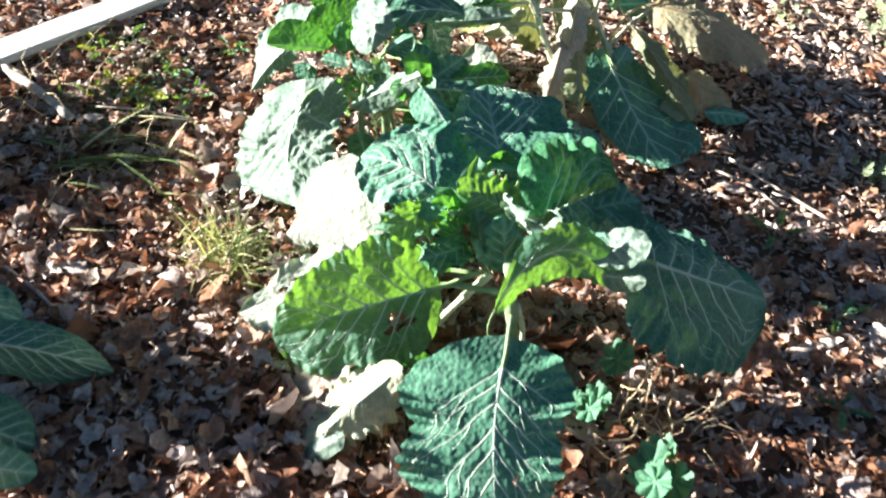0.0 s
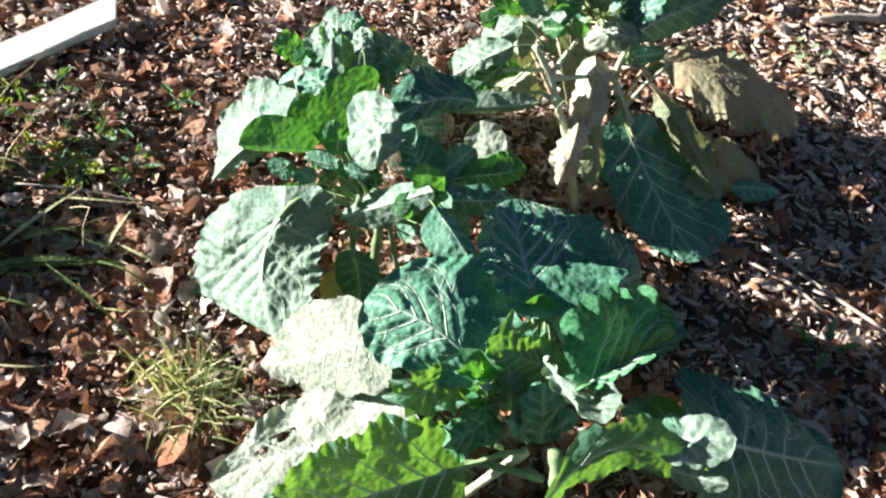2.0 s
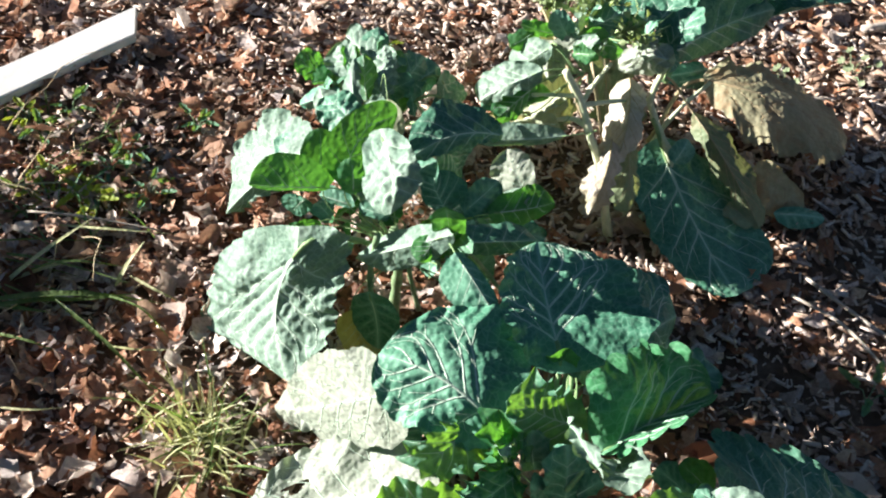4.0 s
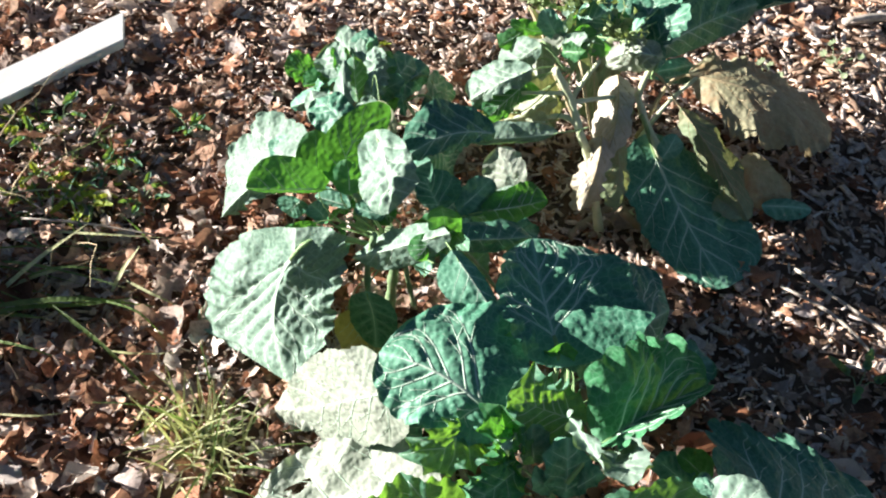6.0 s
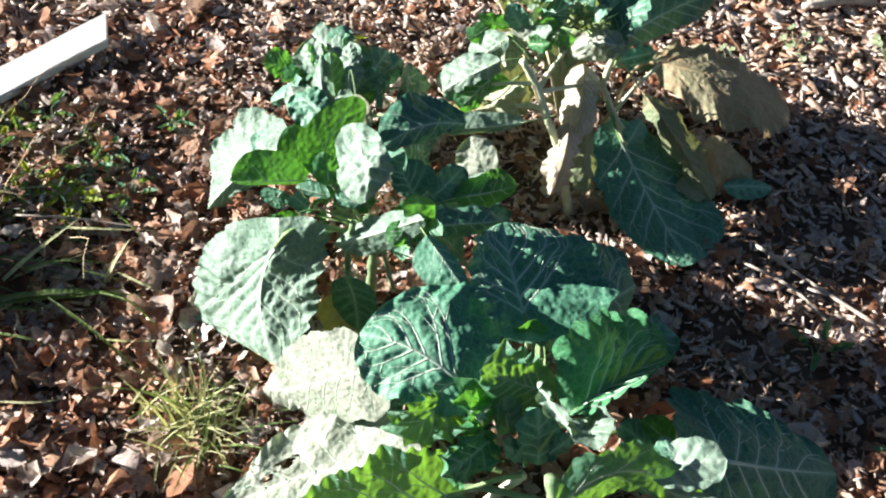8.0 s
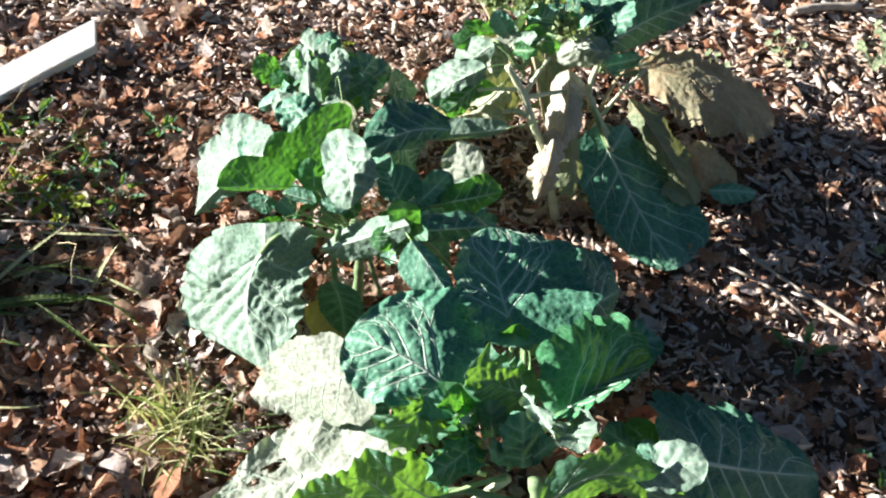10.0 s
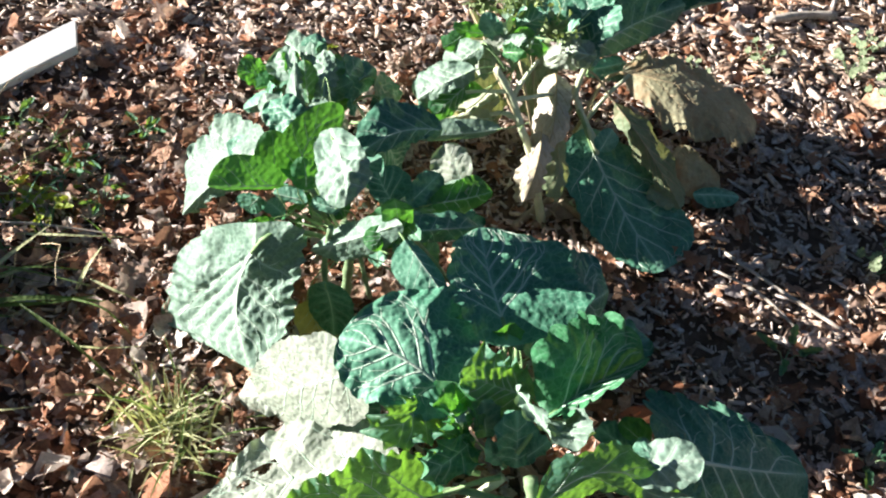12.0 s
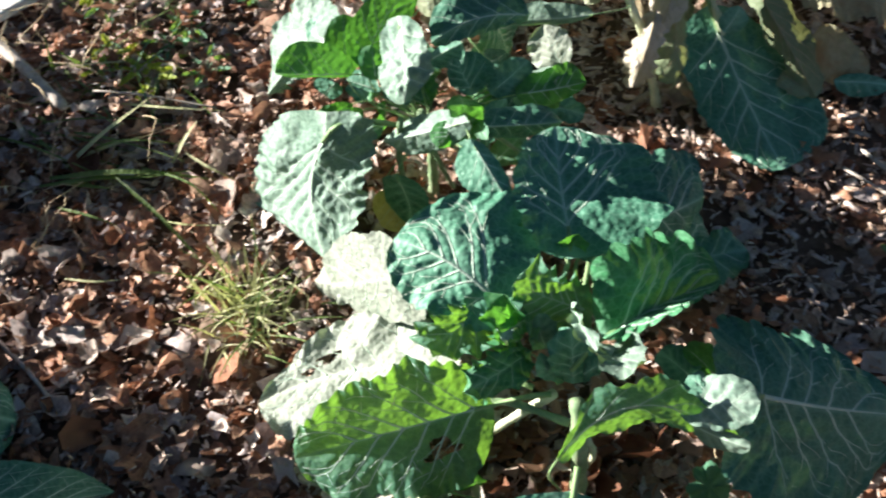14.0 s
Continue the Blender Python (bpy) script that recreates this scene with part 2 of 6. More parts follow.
def leaf(owner, base, tip, left, right, skin="leaf", mid=None, pet=None, puck=1.0, ruffle=0.6, lobes=0.10, sag=-0.06, notch=0.14, curl=0.0, holes=(), point=2.2, taper=2.6):
    """One leaf blade over its midrib and its two widest points, blistered between the side ribs, with a frilled margin, its ribs and its stalk."""
    seed[0] += 1
    rng = random.Random(seed[0])
    b, t, l, r = (Vector(p) for p in (base, tip, left, right))
    c = t - b
    long = c.length
    n = (r - l).cross(c).normalized()
    if n.z < 0:
        n = -n
    m = Vector(mid) if mid else b.lerp(t, 0.5) - n * (sag * long)
    bow = (m - b.lerp(t, 0.5)) * 4
    peak = [max(0.28, min(0.75, (q - b).dot(c) / c.length_squared)) for q in (l, r)]
    side_of = [q - (b + c * k + bow * (k * (1 - k))) for q, k in zip((l, r), peak)]
    half = [s.length for s in side_of]
    size = half[0] + half[1]
    nv = rng.choice((5, 5, 6)) if size > 0.12 else 4
    ph = [rng.uniform(0, 6.28) for _ in range(6)]
    off = Vector((rng.uniform(-50, 50), rng.uniform(-50, 50), 0))
    bend = rng.uniform(-0.03, 0.03) * size
    veins = [[((k + rng.uniform(0.10, 0.40)) / nv * 0.80, max(0.25, min(0.85, rng.uniform(0.75, 1.0) * h / long))) for k in range(nv)] for h in half]
    scale = min(1.0, size / 0.16)

    def width(u, k):
        x = (peak[k] - u) / peak[k] if u < peak[k] else (u - peak[k]) / (1 - peak[k])
        power = taper if u < peak[k] else point
        return (1 - min(1.0, x) ** power) ** (0.57 if power > 1.9 else 0.95)

    def spot(u, v, near=None):
        a, k = abs(v), 0 if v < 0 else 1
        w = width(u, k)
        run = u * long
        edge = 1 + lobes * (1.3 * noise.noise(Vector((run * 18 + 7 * k, 3.0 * k, 0)) + off) + 0.7 * noise.noise(Vector((run * 45, 4.0 * k, 2)) + off))
        edge += (0.03 + 0.14 * lobes) * (0.35 + 0.65 * scale) * noise.noise(Vector((run * 130, k, 3)) + off)
        side = side_of[k]
        reach = a * w * edge
        p = b + c * (u - notch * a ** 1.5 * (1 - u) ** 1.6) + bow * (u * (1 - u)) + side * reach
        p += (side_of[1] - side_of[0]).normalized() * bend * math.sin(3.1 * u)
        across = reach * half[k]
        gap = min(abs(u - uk - sk * a ** 0.9) for uk, sk in veins[k]) * long
        dip = math.exp(-(gap / (0.009 * scale)) ** 2)
        rise = min(1.0, across / (0.012 * scale + 0.002)) * min(1.0, 9 * u) * min(1.0, 5 * (1 - u))
        cell = Vector((run + 0.4 * across, across * (1 if v > 0 else -1), 0)) * (62 / max(0.45, scale)) + off
        bubble = max(0.0, 1 - (noise.voronoi(cell)[0][0] / 0.62) ** 2)
        lift = puck * scale * rise * (0.0026 * (1 - dip) + (0.0026 * bubble + 0.0026 * noise.noise(cell * 0.8)) * (1 - 0.8 * dip))
        lift += puck * 0.010 * scale * noise.noise(cell * 0.22) * rise
        lift += curl * size * a ** 2.5 * (0.3 + 0.7 * math.sin(math.pi * min(1.0, u + 0.05)))
        drift = 1.6 * noise.noise(Vector((run * 16, 3 * k, 5)) + off)
        big = 6.28 * run / 0.085 + ph[2 + k] + drift
        lift += ruffle * 0.012 * scale ** 0.7 * math.sin(big) * a ** 2.2 * min(1.0, 4 * w)
        frill = max(0.0, ruffle - 0.35) * max(scale, 0.62 * scale ** 0.5) * a ** 3.6 * min(1.0, 3 * w)
        small = 6.28 * run / 0.021 + ph[k] + 2.2 * drift
        lift += 0.0100 * frill * math.sin(small)
        p += n * lift + c.normalized() * (0.0015 * frill * math.sin(small * 0.5 + ph[4])) + side.normalized() * (0.0055 * frill * math.cos(small + 0.6))
        if near is not None:
            near.append(max(0.85 * math.exp(-(across / 0.0045) ** 2), 0.75 * math.exp(-(gap / 0.0042) ** 2) * (1 - 0.7 * a)))
        return p

    nu, nw = (84, 74) if size > 0.15 else (64, 52) if ruffle > 1.5 else (46, 36) if size > 0.07 else (26, 20)
    near = []
    verts = [spot(i / nu, 2 * j / nw - 1, near) for i in range(nu + 1) for j in range(nw + 1)]
    faces = []
    for i in range(nu):
        for j in range(nw):
            u, v = (i + 0.5) / nu, 2 * (j + 0.5) / nw - 1
            if not any(math.hypot(u - hu, 0.6 * (v - hv)) < hr * (1 + 0.35 * math.sin(3 * math.atan2(v - hv, u - hu) + ph[5])) for hu, hv, hr in holes):
                k = i * (nw + 1) + j
                faces.append((k, k + 1, k + nw + 2, k + nw + 1))
    mat, rib_mat, kind = SKINS[skin]
    me = mesh_of("leaf", verts, faces, mat)
    me.attributes.new("rib", "FLOAT", "POINT").data.foreach_set("value", near)
    blade = part("leaf", me, owner, kind)
    # ribs
    rr = max(0.0010, min(0.0037, 0.015 * size))
    path = [spot(0.047 * k, 0.0) - n * rr * 0.05 for k in range(21)]
    radii = [rr * (1 - 0.044 * k) for k in range(21)]
    if pet:
        o = Vector(pet)
        pull = (b - o).length
        lead = (spot(0.13, 0.0) - b).normalized()
        c1, c2 = o.lerp(b, 0.35) + Vector((0, 0, 0.12 * pull)), b - lead * 0.38 * pull
        stalk = [o * (1 - s) ** 3 + c1 * (3 * s * (1 - s) ** 2) + c2 * (3 * s * s * (1 - s)) + b * s ** 3 for s in (0.0, 0.1, 0.2, 0.3, 0.4, 0.5, 0.6, 0.7, 0.8, 0.9)]
        part("petiole", mesh_of("petiole", *tube(stalk + path[:2], [rr * (1.35 - 0.03 * k) for k in range(10)] + [rr * 1.01, rr * 0.93], 8), rib_mat if rib_mat is DRY_RIB else PETIOLE), blade)
    chunks = [tube(path, radii, 8, n)]
    if size > 0.06:
        for k, sgn in ((0, -1), (1, 1)):
            for uk, sk in veins[k]:
                def on(a, add=0.0):
                    return spot(min(0.97, uk + sk * a ** 0.9 + add), sgn * a) + n * (0.0006 - 0.16 * rr * (1 - a))
                if uk > 0.72:
                    continue
                reach = [0.048 * q for q in range(20) if uk + sk * (0.048 * q) ** 0.9 < 0.95]
                if len(reach) > 5:
                    m2 = len(reach) - 1
                    chunks.append(tube([on(a) for a in reach], [rr * 0.54 * (1 - 0.80 * q / m2) for q in range(m2 + 1)], 6, n))
                    for a0, fan in ((0.28, 0.5), (0.46, -0.45), (0.64, 0.5)):
                        if size > 0.13 and a0 < reach[-1]:
                            chunks.append(tube([on(a0 + 0.05 * q, fan * 0.05 * q) for q in range(5)], [rr * 0.29 * (1 - 0.18 * q) for q in range(5)], 4, n))
    part("ribs", mesh_of("ribs", *merged(chunks), rib_mat), blade)
    return blade


def stem(owner, points, r0, r1, dead=False, pale=False):
    path = glide(points, 6)
    m = len(path) - 1
    rng = random.Random(len(path) + int(1000 * r0))
    radii = [(r0 + (r1 - r0) * i / m) * (1 + 0.12 * math.sin(i * 1.9) + rng.uniform(-0.05, 0.05)) for i in range(m + 1)]
    return part("stem", mesh_of("stem", *tube(path, radii, 10), DEAD_STALK if dead else PALE_STALK if pale or owner == tall else STALK), owner, "dry brown fallen stem" if dead else "pale green stem")


front = plant("collard_plant", (0.42, 0.87, 0), "collard plant with broad blue-green leaves and ruffled heart", "vegetable plant")
middle = plant("collard_plant", (0.12, 1.17, 0), "leaning collard plant with blistered leaves drooping onto mulch", "vegetable plant")
rear = plant("collard_plant", (-0.16, 1.72, 0), "small collard plant with upright blue-green leaves", "vegetable plant")
tall = plant("broccoli_plant", (0.33, 1.55, 0), "bolted broccoli plant with bare stems and withered tan leaves", "vegetable plant")
near = plant("collard_plant", (-0.62, 0.45, 0), "dark green collard plant at the bed's edge", "vegetable plant")
# added plant, never in view: its leaves block the sun from the near left
side = plant("collard_plant", (-1.0, 0.45, 0), "unseen collard plant added to shade the bed's near left", "vegetable plant")
# second added plant out of view, there to dapple the left mulch with shade
edge = plant("collard_plant", (-1.44, 0.98, 0), "unseen low collard plant added to shade the left mulch", "vegetable plant")

# front plant: broad blue-green leaves round a ruffled heart
leaf(front, (0.255, 0.964, 0.292), (0.086, 0.993, 0.311), (0.145, 0.919, 0.272), (0.226, 1.105, 0.336), mid=(0.173, 0.977, 0.319), pet=(0.300, 0.981, 0.240), puck=0.9, ruffle=0.7, notch=0.22, lobes=0.1)
leaf(front, (0.317, 1.099, 0.315), (0.243, 1.246, 0.357), (0.229, 1.114, 0.350), (0.426, 1.223, 0.333), mid=(0.281, 1.172, 0.334), pet=(0.334, 1.025, 0.260), puck=0.8, ruffle=0.8, notch=0.25, lobes=0.13)
leaf(front, (0.426, 0.991, 0.275), (0.540, 1.106, 0.305), (0.401, 1.062, 0.385), (0.470, 0.975, 0.335), "heart", mid=(0.479, 1.050, 0.290), pet=(0.384, 0.937, 0.220), puck=0.6, ruffle=1.8, lobes=0.12)
leaf(front, (0.440, 0.958, 0.290), (0.462, 0.891, 0.325), (0.422, 0.906, 0.312), (0.478, 0.925, 0.335), "lit_pale", ruffle=1.5, lobes=0.15, curl=0.12)
leaf(front, (0.433, 0.921, 0.300), (0.358, 0.988, 0.311), (0.386, 0.948, 0.304), (0.401, 0.951, 0.325), "lit_pale", ruffle=2.8, lobes=0.25)
leaf(front, (0.379, 1.014, 0.262), (0.276, 0.979, 0.325), (0.335, 0.969, 0.225), (0.317, 1.015, 0.352), "tender", mid=(0.323, 1.003, 0.282), pet=(0.386, 0.947, 0.190), puck=1.2, ruffle=1.8, lobes=0.18, notch=0.05, curl=0.06)
leaf(front, (0.304, 0.936, 0.212), (0.268, 0.962, 0.317), (0.261, 0.910, 0.311), (0.305, 0.946, 0.272), "young", puck=2.2, ruffle=2.6, lobes=0.12)
leaf(front, (0.248, 0.969, 0.271), (0.191, 0.874, 0.255), (0.170, 0.889, 0.283), (0.256, 0.906, 0.239), "tender", pet=(0.300, 0.981, 0.240), puck=1.8, ruffle=2.4, lobes=0.12)
leaf(front, (0.312, 0.936, 0.215), (0.259, 0.834, 0.245), (0.261, 0.887, 0.255), (0.307, 0.865, 0.215), "heart", pet=(0.361, 0.948, 0.160), puck=2.0, ruffle=2.6, lobes=0.1)
leaf(front, (0.387, 0.943, 0.190), (0.368, 0.968, 0.280), (0.346, 0.934, 0.250), (0.412, 0.958, 0.250), ruffle=1.1, lobes=0.35, puck=0.7)
leaf(front, (0.398, 0.951, 0.190), (0.424, 0.937, 0.270), (0.402, 0.956, 0.260), (0.417, 0.934, 0.220), ruffle=1.1, lobes=0.35, puck=0.7)
leaf(front, (0.367, 0.947, 0.180), (0.336, 0.913, 0.240), (0.344, 0.935, 0.240), (0.363, 0.920, 0.190), ruffle=1.1, lobes=0.35, puck=0.7)
leaf(front, (0.332, 0.973, 0.200), (0.317, 0.973, 0.280), (0.307, 0.961, 0.250), (0.345, 0.972, 0.260), ruffle=1.1, lobes=0.35, puck=0.7)
leaf(front, (0.163, 0.917, 0.105), (-0.078, 0.792, 0.030), (-0.011, 0.956, 0.070), (0.055, 0.739, 0.075), "lit_white", mid=(0.023, 0.872, 0.052), pet=(0.338, 0.911, 0.180), puck=0.7, ruffle=0.7, lobes=0.16, notch=0.2, point=1.9, holes=((0.55, -0.32, 0.06), (0.66, -0.2, 0.045)))
leaf(front, (0.278, 0.859, 0.165), (0.038, 0.711, 0.090), (0.183, 0.844, 0.262), (0.257, 0.746, 0.082), "tender", mid=(0.169, 0.786, 0.145), pet=(0.369, 0.895, 0.210), puck=0.7, ruffle=0.8, lobes=0.14, notch=0.06, point=3.2, holes=((0.27, 0.4, 0.085),))
leaf(front, (0.409, 0.802, 0.213), (0.632, 0.890, 0.260), (0.485, 0.881, 0.370), (0.541, 0.888, 0.263), "tender", mid=(0.493, 0.865, 0.329), pet=(0.426, 0.816, 0.060), puck=0.6, ruffle=0.7, lobes=0.14, notch=0.0)
leaf(front, (0.542, 0.894, 0.317), (0.629, 0.912, 0.352), (0.585, 0.938, 0.347), (0.603, 0.876, 0.320), "lit_pale", puck=1.0, ruffle=0.7, lobes=0.14)
leaf(front, (0.572, 0.885, 0.282), (0.637, 0.871, 0.305), (0.605, 0.885, 0.303), (0.603, 0.873, 0.265), "lit_pale", ruffle=0.6, puck=0.6)
leaf(front, (0.572, 0.905, 0.330), (0.537, 0.928, 0.330), (0.542, 0.898, 0.325), (0.562, 0.936, 0.330), ruffle=1.9, lobes=0.3)
leaf(front, (0.634, 0.973, 0.262), (0.845, 1.085, 0.150), (0.615, 1.083, 0.270), (0.742, 0.916, 0.100), mid=(0.724, 1.021, 0.222), pet=(0.504, 0.905, 0.240), puck=0.6, ruffle=0.95, lobes=0.2, notch=0.26, point=4.2)
leaf(front, (0.572, 1.009, 0.217), (0.522, 1.015, 0.252), (0.532, 0.994, 0.237), (0.558, 1.033, 0.243), "young", ruffle=1.0, lobes=0.2)
leaf(front, (0.546, 0.989, 0.220), (0.491, 0.990, 0.260), (0.506, 0.968, 0.240), (0.529, 1.013, 0.250), ruffle=1.2, lobes=0.25)
leaf(front, (0.450, 0.739, 0.170), (0.523, 0.508, 0.030), (0.315, 0.610, 0.126), (0.588, 0.690, 0.112), mid=(0.476, 0.625, 0.116), pet=(0.438, 0.805, 0.210), puck=0.35, ruffle=0.9, lobes=0.17, notch=0.16, point=2.8, holes=((0.72, 0.35, 0.02),))
leaf(front, (0.271, 0.683, 0.113), (0.162, 0.562, 0.004), (0.153, 0.663, 0.036), (0.256, 0.608, 0.032), "fade", puck=1.1, ruffle=1.2, lobes=0.2)
leaf(front, (0.158, 0.725, 0.063), (0.171, 0.600, 0.009), (0.098, 0.652, 0.024), (0.213, 0.648, 0.050), "bleached", puck=0.9, ruffle=1.3, lobes=0.2)
leaf(front, (0.222, 0.580, 0.048), (0.174, 0.547, 0.004), (0.177, 0.577, 0.023), (0.217, 0.556, 0.022), "lit_pale", ruffle=0.8)
leaf(front, (0.193, 0.744, 0.058), (0.136, 0.750, 0.043), (0.161, 0.755, 0.060), (0.169, 0.730, 0.039), "lit_pale", ruffle=2.2, lobes=0.4, puck=0.6)
leaf(front, (0.208, 0.734, 0.060), (0.169, 0.715, 0.030), (0.168, 0.740, 0.044), (0.206, 0.716, 0.041), "lit_pale", ruffle=2.2, lobes=0.4, puck=0.6)
leaf(front, (0.237, 0.743, 0.062), (0.207, 0.713, 0.021), (0.202, 0.737, 0.039), (0.245, 0.723, 0.042), "lit_pale", ruffle=2.2, lobes=0.4, puck=0.6)
leaf(front, (0.246, 0.775, 0.049), (0.270, 0.729, 0.032), (0.235, 0.748, 0.034), (0.278, 0.755, 0.050), "lit_pale", ruffle=2.2, lobes=0.4, puck=0.6)
leaf(front, (0.184, 0.765, 0.063), (0.121, 0.770, 0.047), (0.144, 0.782, 0.060), (0.157, 0.752, 0.050), "lit_pale", ruffle=2.2, lobes=0.4, puck=0.6)
leaf(front, (0.303, 0.797, 0.050), (0.250, 0.765, 0.060), (0.272, 0.791, 0.070), (0.279, 0.775, 0.040), "young", ruffle=1.0, lobes=0.2)
stem(front, [(0.449, 0.832, 0.000), (0.437, 0.847, 0.100), (0.429, 0.841, 0.200), (0.409, 0.874, 0.260)], 0.013, 0.010)
stem(front, [(0.371, 0.903, 0.200), (0.316, 0.876, 0.120), (0.256, 0.845, 0.030)], 0.0075, 0.006, pale=True)
stem(front, [(0.433, 0.865, 0.180), (0.448, 0.881, 0.100), (0.440, 0.894, 0.010)], 0.006, 0.004, pale=True)
stem(front, [(0.405, 0.872, 0.190), (0.310, 0.879, 0.170), (0.252, 0.849, 0.165)], 0.006, 0.005)
leaf(front, (0.365, 1.200, 0.200), (0.525, 1.320, 0.090), (0.431, 1.350, 0.150), (0.460, 1.150, 0.130), pet=(0.356, 1.067, 0.200), ruffle=0.6)
leaf(front, (0.351, 1.115, 0.280), (0.480, 1.329, 0.200), (0.407, 1.395, 0.220), (0.459, 1.236, 0.180), pet=(0.377, 0.988, 0.200), puck=0.7, ruffle=0.6)
leaf(front, (0.326, 1.081, 0.297), (0.335, 1.090, 0.329), (0.314, 1.067, 0.334), (0.351, 1.086, 0.315), "young", ruffle=1.9, lobes=0.14)
leaf(front, (0.259, 1.074, 0.290), (0.252, 1.080, 0.330), (0.246, 1.066, 0.314), (0.269, 1.076, 0.306), "young", ruffle=1.9, lobes=0.14)
leaf(front, (0.303, 0.980, 0.250), (0.280, 0.893, 0.320), (0.279, 0.923, 0.310), (0.302, 0.911, 0.290), "young", ruffle=1.9, lobes=0.14)
leaf(front, (0.294, 0.961, 0.258), (0.291, 0.891, 0.321), (0.276, 0.921, 0.294), (0.302, 0.908, 0.311), "lit_pale", ruffle=1.9, lobes=0.14)
leaf(front, (0.295, 0.882, 0.200), (0.256, 0.861, 0.250), (0.269, 0.861, 0.220), (0.278, 0.878, 0.250), "tender", ruffle=1.9, lobes=0.14)
# middle plant: tilted leaves, several lit from behind
leaf(middle, (-0.105, 1.152, 0.282), (-0.078, 1.047, 0.099), (-0.281, 1.178, 0.032), (-0.024, 1.158, 0.260), "lit_pale", mid=(-0.128, 1.118, 0.173), pet=(0.018, 1.288, 0.200), puck=1.5, ruffle=0.75, notch=0.2, lobes=0.09, point=2.6)
leaf(middle, (0.118, 0.976, 0.258), (-0.054, 1.020, 0.067), (0.019, 1.011, 0.260), (0.061, 0.977, 0.077), "lit_white", mid=(0.038, 0.987, 0.177), taper=5.0, puck=0.2, ruffle=0.3, lobes=0.1, notch=0.08, point=3.2)
leaf(middle, (-0.009, 1.025, 0.090), (-0.099, 1.039, 0.030), (-0.080, 1.067, 0.060), (-0.050, 1.013, 0.020), "lit_white", ruffle=1.3, lobes=0.2)
leaf(middle, (0.150, 1.151, 0.370), (0.235, 1.095, 0.322), (0.149, 1.105, 0.335), (0.205, 1.141, 0.345), pet=(0.102, 1.226, 0.330), puck=0.5, ruffle=0.3, lobes=0.04, point=1.8)
leaf(middle, (0.109, 1.184, 0.370), (-0.024, 1.191, 0.265), (0.032, 1.213, 0.330), (0.056, 1.179, 0.285), "lit_pale", pet=(0.018, 1.288, 0.200), puck=0.8, ruffle=0.6, point=1.9)
leaf(middle, (0.100, 1.188, 0.360), (0.088, 1.156, 0.338), (0.073, 1.172, 0.353), (0.118, 1.199, 0.330), "young", ruffle=0.6)
leaf(middle, (0.123, 1.201, 0.329), (0.111, 1.186, 0.430), (0.092, 1.178, 0.398), (0.139, 1.194, 0.407), "young", pet=(0.018, 1.288, 0.200), ruffle=0.6, curl=0.2)
leaf(middle, (0.133, 1.206, 0.360), (0.161, 1.173, 0.370), (0.135, 1.183, 0.360), (0.156, 1.187, 0.380), "tender", ruffle=0.7)
leaf(middle, (0.134, 1.227, 0.330), (0.236, 1.317, 0.290), (0.175, 1.315, 0.310), (0.192, 1.277, 0.280), pet=(0.018, 1.288, 0.200), ruffle=0.7, puck=1.2)
leaf(middle, (-0.010, 1.247, 0.470), (0.046, 1.134, 0.440), (-0.012, 1.181, 0.435), (0.074, 1.171, 0.475), "lit_pale", mid=(0.031, 1.170, 0.475), pet=(-0.052, 1.262, 0.370), puck=2.2, ruffle=0.5, lobes=0.06)
leaf(middle, (-0.064, 1.243, 0.384), (-0.024, 1.323, 0.478), (-0.097, 1.256, 0.434), (-0.019, 1.300, 0.434), "young", mid=(-0.055, 1.275, 0.431), pet=(0.018, 1.288, 0.200), puck=0.5, ruffle=0.3, lobes=0.05)
leaf(middle, (-0.091, 1.210, 0.375), (-0.186, 1.164, 0.385), (-0.147, 1.208, 0.425), (-0.138, 1.191, 0.365), "young", pet=(0.018, 1.288, 0.200), puck=0.5, ruffle=0.3, lobes=0.05)
leaf(middle, (-0.097, 1.229, 0.369), (-0.119, 1.278, 0.430), (-0.132, 1.235, 0.403), (-0.085, 1.271, 0.402), "young", pet=(0.018, 1.288, 0.200), puck=0.6, ruffle=0.5)
leaf(middle, (-0.042, 1.220, 0.380), (-0.051, 1.232, 0.430), (-0.068, 1.216, 0.404), (-0.023, 1.238, 0.406), "young", ruffle=0.6)
leaf(middle, (-0.150, 1.294, 0.359), (-0.290, 1.273, 0.185), (-0.292, 1.371, 0.290), (-0.207, 1.280, 0.256), "lit_pale", pet=(0.018, 1.288, 0.200), puck=0.8, ruffle=0.9, lobes=0.18, point=1.8)
leaf(middle, (-0.155, 1.292, 0.330), (-0.182, 1.336, 0.360), (-0.219, 1.316, 0.340), (-0.156, 1.320, 0.350), ruffle=0.9, puck=0.8)
leaf(middle, (-0.134, 1.247, 0.300), (-0.156, 1.250, 0.260), (-0.175, 1.250, 0.280), (-0.127, 1.254, 0.270), ruffle=0.5)
leaf(middle, (0.157, 1.357, 0.285), (0.239, 1.434, 0.270), (0.197, 1.449, 0.285), (0.204, 1.396, 0.245), "young", pet=(0.018, 1.288, 0.200), puck=0.5, ruffle=0.7, lobes=0.2)
leaf(middle, (0.157, 1.386, 0.266), (0.178, 1.434, 0.283), (0.141, 1.420, 0.267), (0.199, 1.395, 0.278), "lit_pale", puck=1.0, ruffle=0.9)
leaf(middle, (0.169, 1.516, 0.207), (0.124, 1.551, 0.256), (0.113, 1.516, 0.206), (0.170, 1.546, 0.252), "lit_white", ruffle=0.8, puck=0.6)
